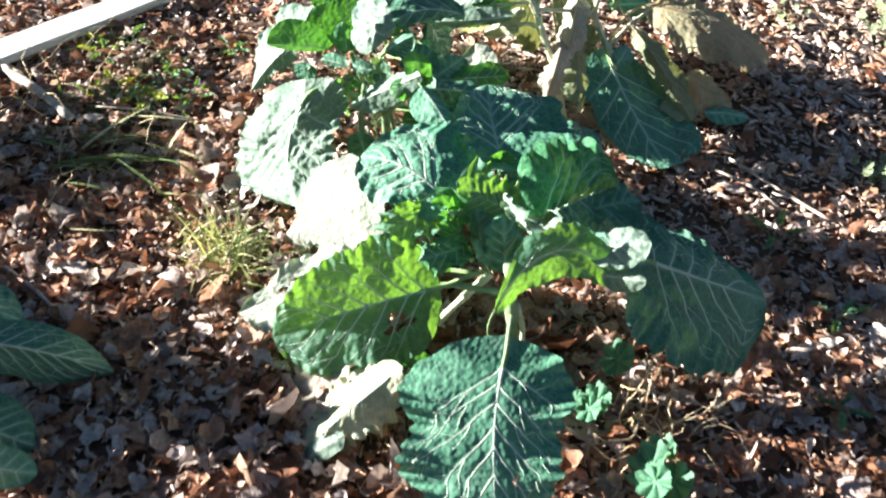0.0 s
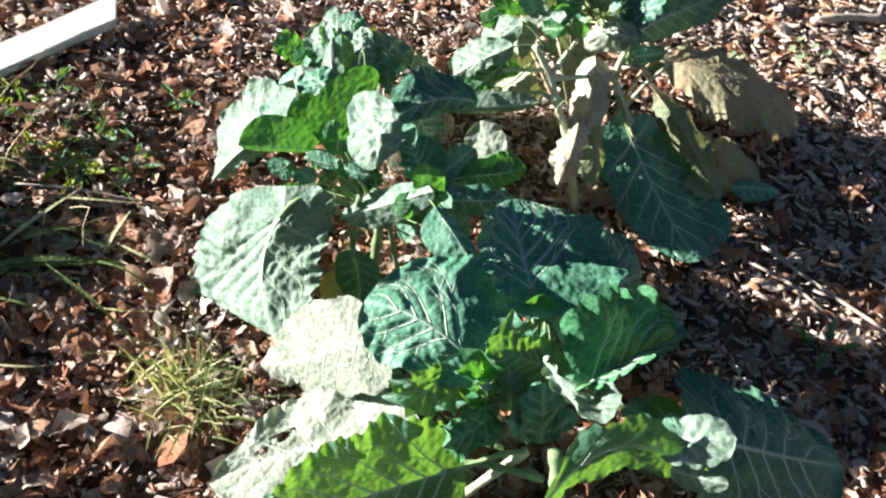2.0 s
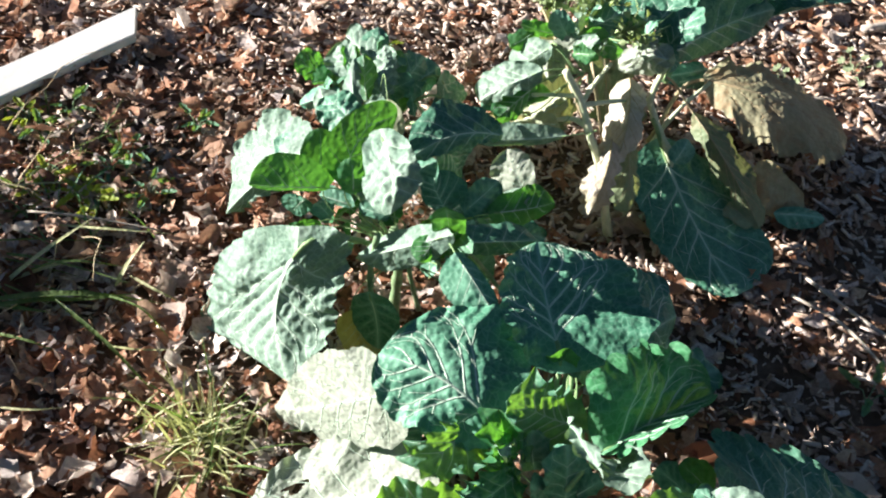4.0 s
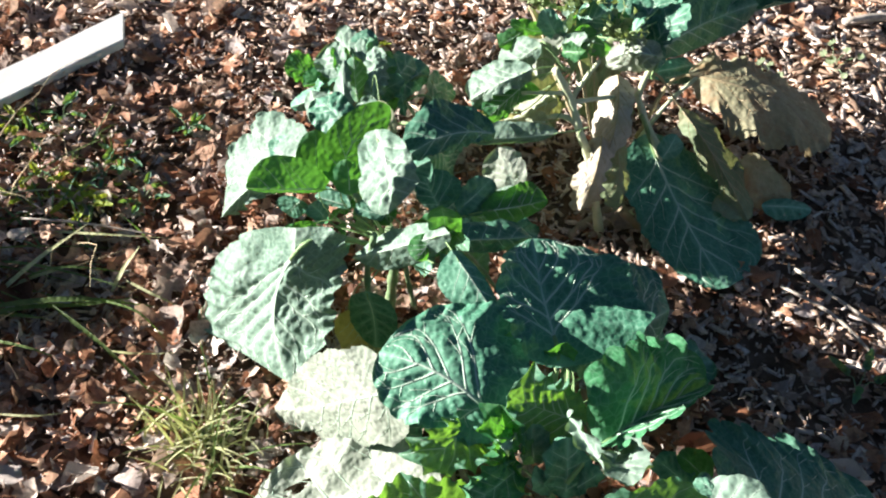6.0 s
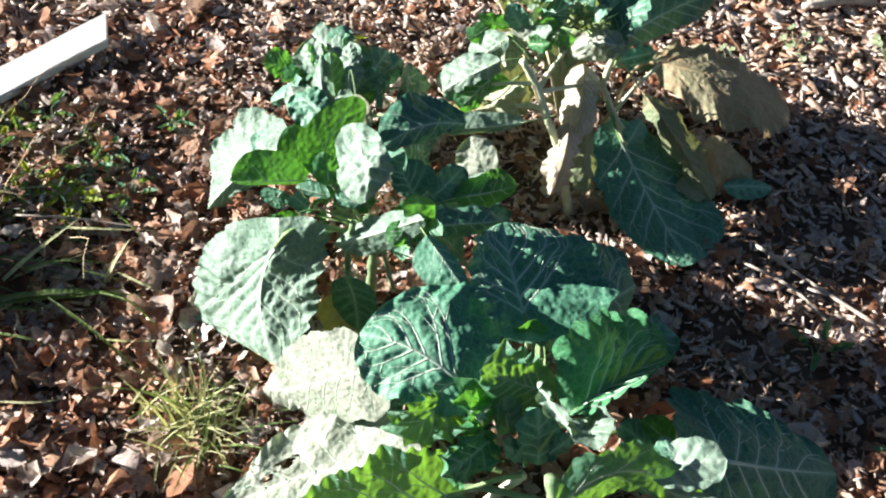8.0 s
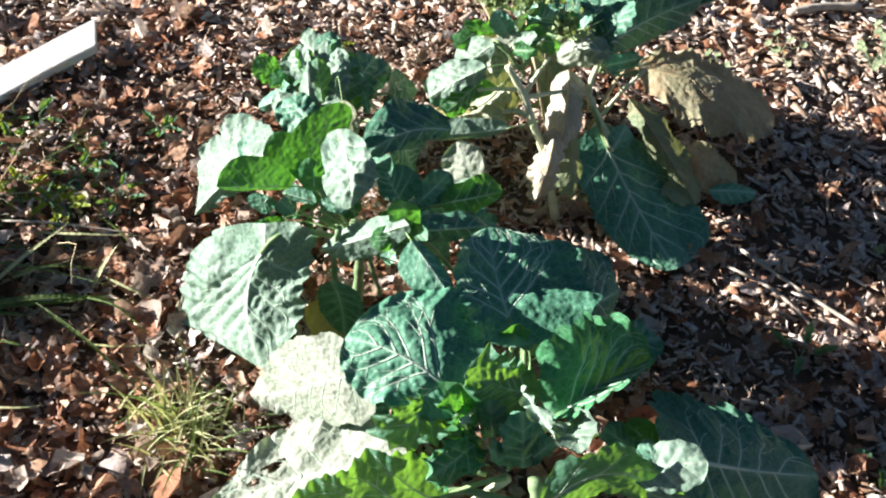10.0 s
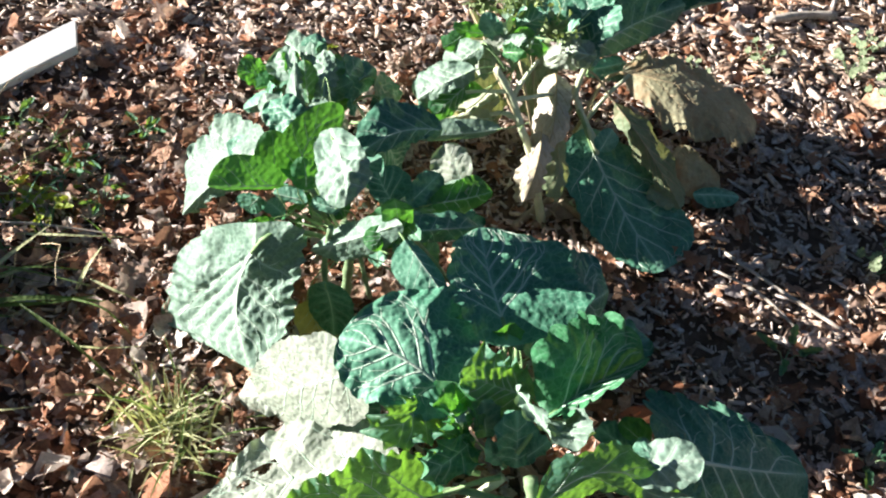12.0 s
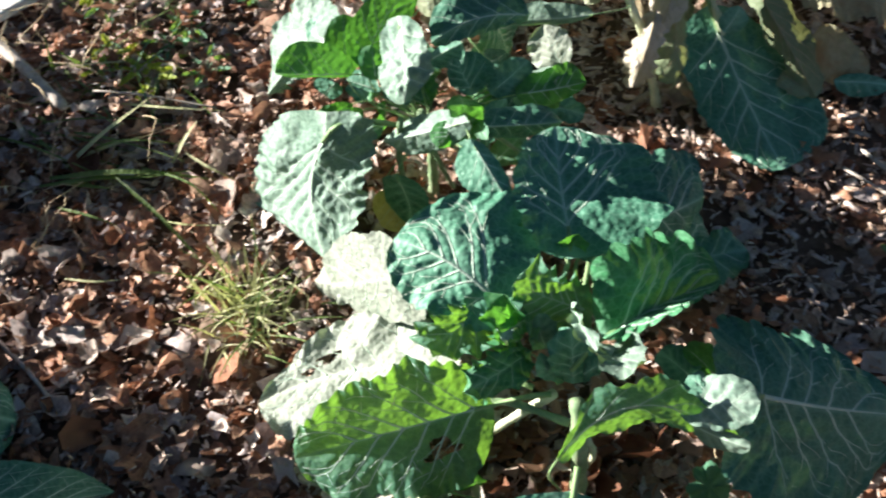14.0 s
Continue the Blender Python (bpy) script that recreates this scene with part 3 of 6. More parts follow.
leaf(middle, (0.078, 1.318, 0.300), (0.038, 1.345, 0.340), (0.038, 1.317, 0.320), (0.092, 1.363, 0.330), pet=(0.018, 1.288, 0.200), ruffle=0.8)
leaf(middle, (0.111, 1.342, 0.290), (0.141, 1.416, 0.300), (0.101, 1.374, 0.310), (0.153, 1.376, 0.280), pet=(0.018, 1.288, 0.200), ruffle=0.8)
leaf(middle, (0.004, 1.330, 0.330), (0.048, 1.355, 0.360), (0.019, 1.356, 0.350), (0.050, 1.340, 0.330), pet=(0.018, 1.288, 0.200), ruffle=0.8)
leaf(middle, (-0.052, 1.237, 0.330), (-0.105, 1.238, 0.330), (-0.088, 1.257, 0.340), (-0.076, 1.236, 0.320), pet=(0.018, 1.288, 0.200), ruffle=0.9)
leaf(middle, (0.008, 1.228, 0.340), (-0.036, 1.232, 0.340), (-0.013, 1.232, 0.360), (-0.009, 1.223, 0.330), pet=(0.018, 1.288, 0.200), ruffle=0.9)
leaf(middle, (-0.095, 1.247, 0.247), (-0.127, 1.189, 0.243), (-0.126, 1.225, 0.251), (-0.097, 1.220, 0.229), "young", pet=(0.018, 1.288, 0.200), ruffle=0.7)
leaf(middle, (-0.048, 1.227, 0.250), (-0.088, 1.188, 0.240), (-0.081, 1.222, 0.250), (-0.056, 1.210, 0.230), pet=(0.018, 1.288, 0.200), ruffle=0.7)
leaf(middle, (-0.071, 1.184, 0.270), (-0.096, 1.159, 0.260), (-0.094, 1.180, 0.280), (-0.072, 1.165, 0.260), pet=(0.018, 1.288, 0.200), ruffle=0.5)
leaf(middle, (-0.117, 1.253, 0.248), (-0.168, 1.214, 0.231), (-0.151, 1.236, 0.252), (-0.138, 1.226, 0.219), "young", pet=(0.018, 1.288, 0.200), ruffle=0.7)
leaf(middle, (0.015, 1.159, 0.220), (0.030, 1.169, 0.090), (-0.017, 1.166, 0.150), (0.062, 1.174, 0.150), pet=(0.018, 1.288, 0.200), ruffle=0.3)
leaf(middle, (-0.023, 1.188, 0.130), (0.012, 1.181, 0.050), (-0.036, 1.167, 0.080), (0.033, 1.193, 0.070), "yellow", pet=(0.018, 1.288, 0.200), ruffle=0.5)
leaf(middle, (0.006, 1.193, 0.129), (0.059, 1.173, 0.089), (0.010, 1.186, 0.069), (0.058, 1.189, 0.124), "fade", ruffle=0.5)
leaf(middle, (0.112, 1.014, 0.160), (0.144, 1.015, 0.080), (0.091, 1.000, 0.100), (0.151, 1.028, 0.120), ruffle=0.5)
leaf(middle, (0.074, 0.992, 0.110), (0.147, 1.007, 0.060), (0.097, 0.985, 0.060), (0.123, 1.018, 0.090), ruffle=0.5)
stem(middle, [(0.012, 1.306, 0.000), (0.014, 1.301, 0.100), (0.022, 1.276, 0.200), (0.014, 1.259, 0.280)], 0.010, 0.008)
stem(middle, [(0.026, 1.220, 0.020), (0.007, 1.203, 0.140), (-0.001, 1.200, 0.240), (0.010, 1.192, 0.330)], 0.006, 0.005)
stem(middle, [(0.067, 1.268, 0.100), (0.061, 1.221, 0.220), (0.056, 1.200, 0.300)], 0.0045, 0.004)
stem(middle, [(0.200, 1.350, 0.100), (0.158, 1.310, 0.200), (0.133, 1.238, 0.310)], 0.004, 0.0035)
stem(middle, [(-0.060, 1.444, 0.050), (-0.047, 1.345, 0.200), (-0.038, 1.236, 0.360)], 0.006, 0.005)
# rear plant: small upright leaves
leaf(rear, (-0.149, 1.663, 0.200), (-0.193, 1.790, 0.230), (-0.216, 1.743, 0.195), (-0.146, 1.742, 0.219), "lit_pale", pet=(-0.188, 1.752, 0.080), puck=2.0, ruffle=1.2)
leaf(rear, (-0.191, 1.753, 0.210), (-0.291, 1.825, 0.200), (-0.269, 1.853, 0.217), (-0.235, 1.790, 0.193), "lit_pale", pet=(-0.188, 1.752, 0.080), ruffle=0.9)
leaf(rear, (-0.191, 1.771, 0.190), (-0.226, 1.841, 0.230), (-0.248, 1.792, 0.210), (-0.197, 1.823, 0.210), pet=(-0.188, 1.752, 0.080), ruffle=0.9)
leaf(rear, (-0.183, 1.660, 0.200), (-0.211, 1.715, 0.250), (-0.229, 1.692, 0.220), (-0.178, 1.712, 0.220), "tender", pet=(-0.188, 1.752, 0.080), ruffle=0.9)
leaf(rear, (-0.164, 1.555, 0.221), (-0.230, 1.714, 0.240), (-0.220, 1.641, 0.217), (-0.189, 1.651, 0.233), "lit_pale", pet=(-0.188, 1.752, 0.080), ruffle=1.3, puck=1.5)
leaf(rear, (-0.223, 1.723, 0.193), (-0.267, 1.783, 0.223), (-0.265, 1.731, 0.211), (-0.241, 1.773, 0.203), "young", pet=(-0.188, 1.752, 0.080), ruffle=0.9)
leaf(rear, (-0.234, 1.720, 0.206), (-0.287, 1.766, 0.217), (-0.286, 1.722, 0.183), (-0.260, 1.776, 0.224), "lit_pale", pet=(-0.188, 1.752, 0.080), ruffle=0.8, curl=0.2)
leaf(rear, (-0.296, 1.754, 0.151), (-0.361, 1.724, 0.178), (-0.347, 1.773, 0.182), (-0.324, 1.728, 0.139), "young", pet=(-0.188, 1.752, 0.080), ruffle=1.0, lobes=0.2)
leaf(rear, (-0.276, 1.733, 0.157), (-0.316, 1.708, 0.153), (-0.311, 1.743, 0.173), (-0.295, 1.733, 0.137), "young", pet=(-0.188, 1.752, 0.080), ruffle=1.0)
leaf(rear, (-0.151, 1.518, 0.240), (-0.234, 1.576, 0.240), (-0.218, 1.518, 0.220), (-0.188, 1.589, 0.250), pet=(-0.188, 1.752, 0.080), ruffle=1.0, puck=1.2)
leaf(rear, (-0.204, 1.541, 0.220), (-0.267, 1.632, 0.210), (-0.252, 1.576, 0.200), (-0.221, 1.617, 0.220), "lit_pale", pet=(-0.188, 1.752, 0.080), ruffle=0.9)
leaf(rear, (-0.151, 1.747, 0.160), (-0.132, 1.870, 0.170), (-0.173, 1.809, 0.190), (-0.115, 1.831, 0.140), pet=(-0.188, 1.752, 0.080), ruffle=0.9)
leaf(rear, (-0.144, 1.764, 0.150), (-0.103, 1.889, 0.140), (-0.143, 1.876, 0.160), (-0.102, 1.832, 0.120), pet=(-0.188, 1.752, 0.080), ruffle=0.9)
leaf(rear, (-0.167, 1.774, 0.180), (-0.166, 1.825, 0.200), (-0.183, 1.790, 0.200), (-0.149, 1.812, 0.180), "young", pet=(-0.188, 1.752, 0.080), ruffle=0.8)
leaf(rear, (-0.098, 1.537, 0.294), (-0.071, 1.503, 0.245), (-0.107, 1.519, 0.252), (-0.060, 1.521, 0.278), "fade", pet=(-0.188, 1.752, 0.080), ruffle=0.5, puck=0.5)
leaf(rear, (-0.164, 1.621, 0.220), (-0.124, 1.569, 0.250), (-0.159, 1.573, 0.230), (-0.127, 1.612, 0.240), "lit_pale", pet=(-0.188, 1.752, 0.080), ruffle=1.2)
leaf(rear, (-0.254, 1.673, 0.170), (-0.338, 1.695, 0.100), (-0.301, 1.702, 0.150), (-0.291, 1.690, 0.110), pet=(-0.188, 1.752, 0.080), ruffle=0.8)
stem(rear, [(-0.164, 1.805, 0.000), (-0.178, 1.783, 0.060), (-0.187, 1.745, 0.130), (-0.207, 1.747, 0.180)], 0.007, 0.005)
stem(rear, [(-0.086, 1.806, 0.020), (-0.097, 1.782, 0.090), (-0.129, 1.777, 0.130), (-0.167, 1.775, 0.150)], 0.004, 0.003, pale=True)
# tall plant: bare forked stem, withered leaves and loose flower heads
leaf(tall, (0.130, 1.416, 0.395), (0.027, 1.280, 0.420), (0.037, 1.399, 0.442), (0.092, 1.341, 0.405), mid=(0.076, 1.341, 0.430), puck=0.9, ruffle=0.7, lobes=0.1, notch=0.05)
leaf(tall, (0.232, 1.455, 0.398), (0.070, 1.417, 0.366), (0.142, 1.443, 0.402), (0.131, 1.431, 0.359), "lit_pale", pet=(0.255, 1.642, 0.250), puck=0.7, ruffle=0.5, notch=0.0, point=1.8)
leaf(tall, (0.402, 1.761, 0.160), (0.598, 1.581, 0.036), (0.381, 1.655, 0.095), (0.631, 1.754, 0.036), mid=(0.492, 1.683, 0.075), pet=(0.354, 1.768, 0.240), puck=0.9, ruffle=0.4, lobes=0.06, notch=0.16, point=2.8)
leaf(tall, (0.419, 1.753, 0.170), (0.431, 1.788, 0.200), (0.402, 1.764, 0.190), (0.451, 1.793, 0.170), ruffle=0.5)
leaf(tall, (0.435, 1.856, 0.205), (0.616, 1.761, 0.055), (0.487, 1.791, 0.145), (0.561, 1.849, 0.125), "wilt", mid=(0.517, 1.784, 0.165), pet=(0.355, 1.782, 0.330), puck=0.7, ruffle=0.6, lobes=0.08, notch=0.05)
leaf(tall, (0.548, 1.766, 0.085), (0.602, 1.757, 0.060), (0.549, 1.739, 0.070), (0.595, 1.786, 0.075), "wilt", ruffle=0.9)
leaf(tall, (0.440, 1.988, 0.205), (0.755, 2.056, 0.110), (0.572, 2.147, 0.165), (0.609, 1.879, 0.165), "dry", mid=(0.584, 1.985, 0.205), pet=(0.358, 1.849, 0.120), puck=0.5, ruffle=0.7, lobes=0.14, notch=0.03, point=2.4)
leaf(tall, (0.597, 1.894, 0.100), (0.701, 1.871, 0.030), (0.619, 1.835, 0.040), (0.671, 1.904, 0.070), "dry", puck=0.6, ruffle=0.7)
leaf(tall, (0.652, 1.827, 0.050), (0.745, 1.869, 0.035), (0.698, 1.866, 0.050), (0.700, 1.826, 0.030), ruffle=0.6)
leaf(tall, (0.291, 1.797, 0.296), (0.312, 1.663, 0.188), (0.272, 1.744, 0.205), (0.342, 1.726, 0.275), "bleached", mid=(0.314, 1.699, 0.273), puck=0.7, ruffle=0.6, lobes=0.08, notch=0.0)
leaf(tall, (0.294, 1.674, 0.242), (0.291, 1.585, 0.125), (0.262, 1.631, 0.118), (0.330, 1.627, 0.181), "bleached", mid=(0.304, 1.600, 0.210), puck=1.8, ruffle=1.1, lobes=0.16, notch=0.0)
leaf(tall, (0.309, 1.749, 0.220), (0.360, 1.642, 0.110), (0.319, 1.647, 0.130), (0.365, 1.700, 0.130), "wilt", puck=0.8, ruffle=0.9, lobes=0.15, notch=0.0)
leaf(tall, (0.148, 1.701, 0.388), (0.163, 1.693, 0.315), (0.116, 1.737, 0.324), (0.187, 1.693, 0.403), "lit_white", pet=(0.203, 1.667, 0.370), puck=0.6, ruffle=0.5, lobes=0.06, point=1.9)
leaf(tall, (0.144, 1.679, 0.393), (0.088, 1.684, 0.324), (0.078, 1.709, 0.359), (0.132, 1.678, 0.349), "lit_pale", pet=(0.203, 1.667, 0.370), puck=0.9, ruffle=0.7, lobes=0.08)
leaf(tall, (0.352, 1.779, 0.367), (0.263, 1.828, 0.300), (0.301, 1.832, 0.365), (0.321, 1.794, 0.312), "lit_white", mid=(0.306, 1.775, 0.363), pet=(0.354, 1.781, 0.320), puck=1.2, ruffle=1.2, lobes=0.14)
leaf(tall, (0.343, 1.849, 0.350), (0.368, 1.835, 0.310), (0.323, 1.807, 0.320), (0.370, 1.850, 0.330), ruffle=0.7)
leaf(tall, (0.358, 1.892, 0.310), (0.532, 2.163, 0.300), (0.344, 1.992, 0.360), (0.492, 2.108, 0.250), mid=(0.429, 2.043, 0.300), pet=(0.355, 1.838, 0.280), puck=0.7, ruffle=0.5, lobes=0.06, point=2.4)
leaf(tall, (0.134, 1.650, 0.356), (0.047, 1.628, 0.283), (0.036, 1.673, 0.313), (0.097, 1.630, 0.302), "lit_pale", pet=(0.215, 1.700, 0.350), ruffle=1.1, lobes=0.18)
leaf(tall, (0.130, 1.675, 0.305), (0.087, 1.605, 0.271), (0.073, 1.649, 0.301), (0.125, 1.649, 0.262), "young", pet=(0.215, 1.700, 0.350), ruffle=1.1, lobes=0.18)
leaf(tall, (0.156, 1.691, 0.288), (0.084, 1.647, 0.286), (0.096, 1.676, 0.306), (0.115, 1.662, 0.271), "young", pet=(0.215, 1.700, 0.350), ruffle=1.1, lobes=0.18)
leaf(tall, (0.186, 1.689, 0.278), (0.107, 1.682, 0.206), (0.119, 1.710, 0.234), (0.156, 1.687, 0.214), "fade", pet=(0.215, 1.700, 0.350), ruffle=1.1, lobes=0.18)
leaf(tall, (0.191, 1.648, 0.262), (0.147, 1.658, 0.248), (0.159, 1.662, 0.270), (0.177, 1.649, 0.241), "fade", pet=(0.215, 1.700, 0.350), ruffle=1.1, lobes=0.18)
leaf(tall, (0.129, 1.654, 0.260), (0.039, 1.689, 0.200), (0.083, 1.672, 0.240), (0.085, 1.675, 0.210), "yellow", pet=(0.215, 1.700, 0.350), ruffle=1.1, lobes=0.18)
leaf(tall, (0.083, 1.645, 0.300), (0.049, 1.641, 0.260), (0.052, 1.647, 0.290), (0.080, 1.653, 0.260), pet=(0.215, 1.700, 0.350), ruffle=1.1, lobes=0.18)
leaf(tall, (0.206, 1.698, 0.412), (0.220, 1.704, 0.448), (0.197, 1.699, 0.434), (0.236, 1.718, 0.426), "young", pet=(0.215, 1.700, 0.350), ruffle=1.1, lobes=0.18)
leaf(tall, (0.173, 1.707, 0.410), (0.140, 1.700, 0.460), (0.137, 1.689, 0.430), (0.173, 1.701, 0.450), pet=(0.215, 1.700, 0.350), ruffle=1.1, lobes=0.18)
leaf(tall, (0.208, 1.728, 0.430), (0.252, 1.730, 0.470), (0.209, 1.748, 0.460), (0.258, 1.739, 0.430), pet=(0.215, 1.700, 0.350), ruffle=1.1, lobes=0.18)
leaf(tall, (0.112, 1.723, 0.396), (0.075, 1.686, 0.373), (0.074, 1.704, 0.392), (0.108, 1.711, 0.368), "young", pet=(0.215, 1.700, 0.350), ruffle=1.1, lobes=0.18)
leaf(tall, (0.149, 1.725, 0.398), (0.089, 1.693, 0.421), (0.109, 1.723, 0.420), (0.119, 1.720, 0.390), "young", pet=(0.215, 1.700, 0.350), ruffle=1.1, lobes=0.18)
leaf(tall, (0.249, 1.746, 0.417), (0.293, 1.776, 0.434), (0.256, 1.766, 0.443), (0.294, 1.773, 0.406), "young", pet=(0.215, 1.700, 0.350), ruffle=1.1, lobes=0.18)
leaf(tall, (0.214, 1.720, 0.400), (0.270, 1.769, 0.370), (0.240, 1.765, 0.390), (0.249, 1.732, 0.370), "young", pet=(0.215, 1.700, 0.350), ruffle=1.1, lobes=0.18)
leaf(tall, (0.358, 1.975, 0.200), (0.438, 2.099, 0.160), (0.386, 2.056, 0.190), (0.421, 2.051, 0.150), ruffle=1.1, lobes=0.18)
leaf(tall, (0.385, 1.993, 0.180), (0.462, 2.103, 0.140), (0.415, 2.068, 0.170), (0.443, 2.066, 0.130), ruffle=1.1, lobes=0.18)
leaf(tall, (0.132, 1.686, 0.350), (0.109, 1.669, 0.310), (0.097, 1.683, 0.330), (0.134, 1.679, 0.310), pet=(0.215, 1.700, 0.350), ruffle=1.1, lobes=0.18)
# invented wilted leaves, stood across the sun to shade the ground at right
leaf(tall, (0.130, 1.900, 0.230), (0.190, 1.920, 0.060), (0.150, 1.830, 0.138), (0.170, 1.970, 0.127), "wilt", pet=(0.300, 1.700, 0.120), ruffle=1.0, lobes=0.2)
leaf(tall, (0.090, 2.000, 0.240), (0.150, 2.020, 0.060), (0.110, 1.930, 0.144), (0.130, 2.070, 0.132), "wilt", pet=(0.300, 1.700, 0.120), ruffle=1.0, lobes=0.2)
leaf(tall, (0.170, 2.060, 0.250), (0.230, 2.080, 0.060), (0.190, 1.990, 0.150), (0.210, 2.130, 0.138), "wilt", pet=(0.300, 1.700, 0.120), ruffle=1.0, lobes=0.2)
leaf(tall, (0.210, 1.960, 0.220), (0.270, 1.980, 0.060), (0.230, 1.890, 0.132), (0.250, 2.030, 0.121), "wilt", pet=(0.300, 1.700, 0.120), ruffle=1.0, lobes=0.2)
leaf(tall, (0.230, 2.050, 0.230), (0.290, 2.070, 0.060), (0.250, 1.990, 0.138), (0.270, 2.110, 0.127), "wilt", pet=(0.300, 1.700, 0.120), ruffle=1.0, lobes=0.2)
leaf(tall, (0.300, 1.860, 0.170), (0.330, 1.840, 0.004), (0.310, 1.740, 0.080), (0.330, 1.930, 0.080), "wilt", pet=(0.300, 1.760, 0.200), ruffle=0.9, lobes=0.2)
# low leaves added to the rear plant to shade the soil under the stems
leaf(rear, (-0.020, 1.660, 0.140), (0.020, 1.680, 0.008), (-0.010, 1.570, 0.070), (0.010, 1.750, 0.063), pet=(-0.188, 1.752, 0.030), ruffle=0.7)
leaf(rear, (-0.050, 1.760, 0.150), (-0.010, 1.780, 0.008), (-0.040, 1.680, 0.075), (-0.020, 1.840, 0.068), pet=(-0.188, 1.752, 0.030), ruffle=0.7)
leaf(rear, (0.010, 1.580, 0.100), (0.050, 1.600, 0.008), (0.020, 1.520, 0.050), (0.040, 1.640, 0.045), pet=(-0.188, 1.752, 0.030), ruffle=0.7)
leaf(rear, (-0.080, 1.840, 0.140), (-0.040, 1.860, 0.008), (-0.070, 1.770, 0.070), (-0.050, 1.910, 0.063), pet=(-0.188, 1.752, 0.030), ruffle=0.7)
stem(tall, [(0.339, 1.667, 0.000), (0.285, 1.663, 0.180), (0.257, 1.650, 0.250), (0.224, 1.662, 0.315), (0.186, 1.657, 0.375)], 0.0095, 0.006)
stem(tall, [(0.225, 1.665, 0.310), (0.240, 1.683, 0.350), (0.258, 1.693, 0.390)], 0.005, 0.0035)
stem(tall, [(0.248, 1.664, 0.260), (0.214, 1.665, 0.270), (0.168, 1.662, 0.250)], 0.0055, 0.004)
stem(tall, [(0.211, 1.661, 0.325), (0.174, 1.668, 0.310), (0.133, 1.665, 0.300)], 0.004, 0.003)
stem(tall, [(0.230, 1.662, 0.310), (0.296, 1.747, 0.280), (0.339, 1.782, 0.260)], 0.0045, 0.0035)
stem(tall, [(0.372, 1.724, 0.000), (0.412, 1.789, 0.020), (0.410, 1.763, 0.155), (0.369, 1.779, 0.215), (0.336, 1.787, 0.270)], 0.008, 0.0065)
stem(tall, [(0.339, 1.782, 0.260), (0.344, 1.791, 0.310), (0.353, 1.799, 0.340)], 0.0065, 0.005)
stem(tall, [(0.352, 1.712, 0.020), (0.359, 1.814, 0.110), (0.398, 1.909, 0.170), (0.447, 1.986, 0.205)], 0.006, 0.004)
stem(tall, [(0.280, 1.637, 0.000), (0.310, 1.679, 0.020), (0.347, 1.704, 0.050)], 0.01, 0.008, dead=True)
stem(tall, [(0.468, 1.661, 0.010), (0.420, 1.693, 0.020), (0.365, 1.691, 0.060)], 0.01, 0.008, dead=True)
stem(tall, [(0.319, 1.651, 0.000), (0.349, 1.683, 0.030), (0.375, 1.703, 0.060)], 0.008, 0.006, dead=True)
# small crinkled leaves filling the crowns, and some added only to cast shade
leaf(tall, (0.171, 1.737, 0.408), (0.203, 1.748, 0.434), (0.183, 1.756, 0.420), (0.187, 1.729, 0.427), "young", pet=(0.189, 1.706, 0.389), ruffle=1.7, lobes=0.22)
leaf(tall, (0.199, 1.644, 0.424), (0.234, 1.625, 0.448), (0.208, 1.638, 0.451), (0.221, 1.625, 0.422), "young", pet=(0.205, 1.694, 0.381), ruffle=1.7, lobes=0.22)
leaf(tall, (0.188, 1.698, 0.415), (0.189, 1.729, 0.429), (0.177, 1.714, 0.423), (0.199, 1.712, 0.426), "lit_pale", ruffle=1.0, lobes=0.22)
leaf(tall, (0.237, 1.701, 0.405), (0.239, 1.680, 0.431), (0.232, 1.699, 0.425), (0.239, 1.681, 0.411), "lit_pale", pet=(0.185, 1.715, 0.369), ruffle=1.7, lobes=0.22)
leaf(tall, (0.238, 1.748, 0.402), (0.248, 1.774, 0.405), (0.236, 1.764, 0.397), (0.246, 1.759, 0.412), "lit_pale", pet=(0.207, 1.697, 0.372), ruffle=1.2, lobes=0.22)
leaf(tall, (0.143, 1.789, 0.409), (0.148, 1.818, 0.437), (0.143, 1.813, 0.414), (0.141, 1.795, 0.432), "lit_pale", pet=(0.207, 1.696, 0.386), ruffle=1.1, lobes=0.22)
leaf(tall, (0.185, 1.763, 0.423), (0.187, 1.805, 0.436), (0.172, 1.789, 0.417), (0.194, 1.779, 0.446), "lit_pale", pet=(0.182, 1.694, 0.378), ruffle=1.7, lobes=0.22)
leaf(tall, (0.192, 1.714, 0.400), (0.203, 1.740, 0.419), (0.184, 1.733, 0.409), (0.208, 1.718, 0.415), "lit_pale", ruffle=1.3, lobes=0.22)
leaf(tall, (0.226, 1.708, 0.387), (0.218, 1.747, 0.405), (0.207, 1.730, 0.385), (0.232, 1.723, 0.411), "lit_pale", pet=(0.202, 1.712, 0.357), ruffle=0.9, lobes=0.22)
leaf(tall, (0.210, 1.753, 0.446), (0.217, 1.723, 0.474), (0.214, 1.749, 0.472), (0.207, 1.727, 0.450), "lit_pale", pet=(0.180, 1.696, 0.425), ruffle=1.8, lobes=0.22)
leaf(tall, (0.193, 1.691, 0.406), (0.228, 1.684, 0.436), (0.205, 1.700, 0.431), (0.212, 1.671, 0.416), "lit_pale", pet=(0.178, 1.689, 0.391), ruffle=1.6, lobes=0.22)
leaf(tall, (0.194, 1.719, 0.414), (0.190, 1.712, 0.460), (0.188, 1.731, 0.439), (0.189, 1.700, 0.434), "lit_pale", ruffle=1.6, lobes=0.22)
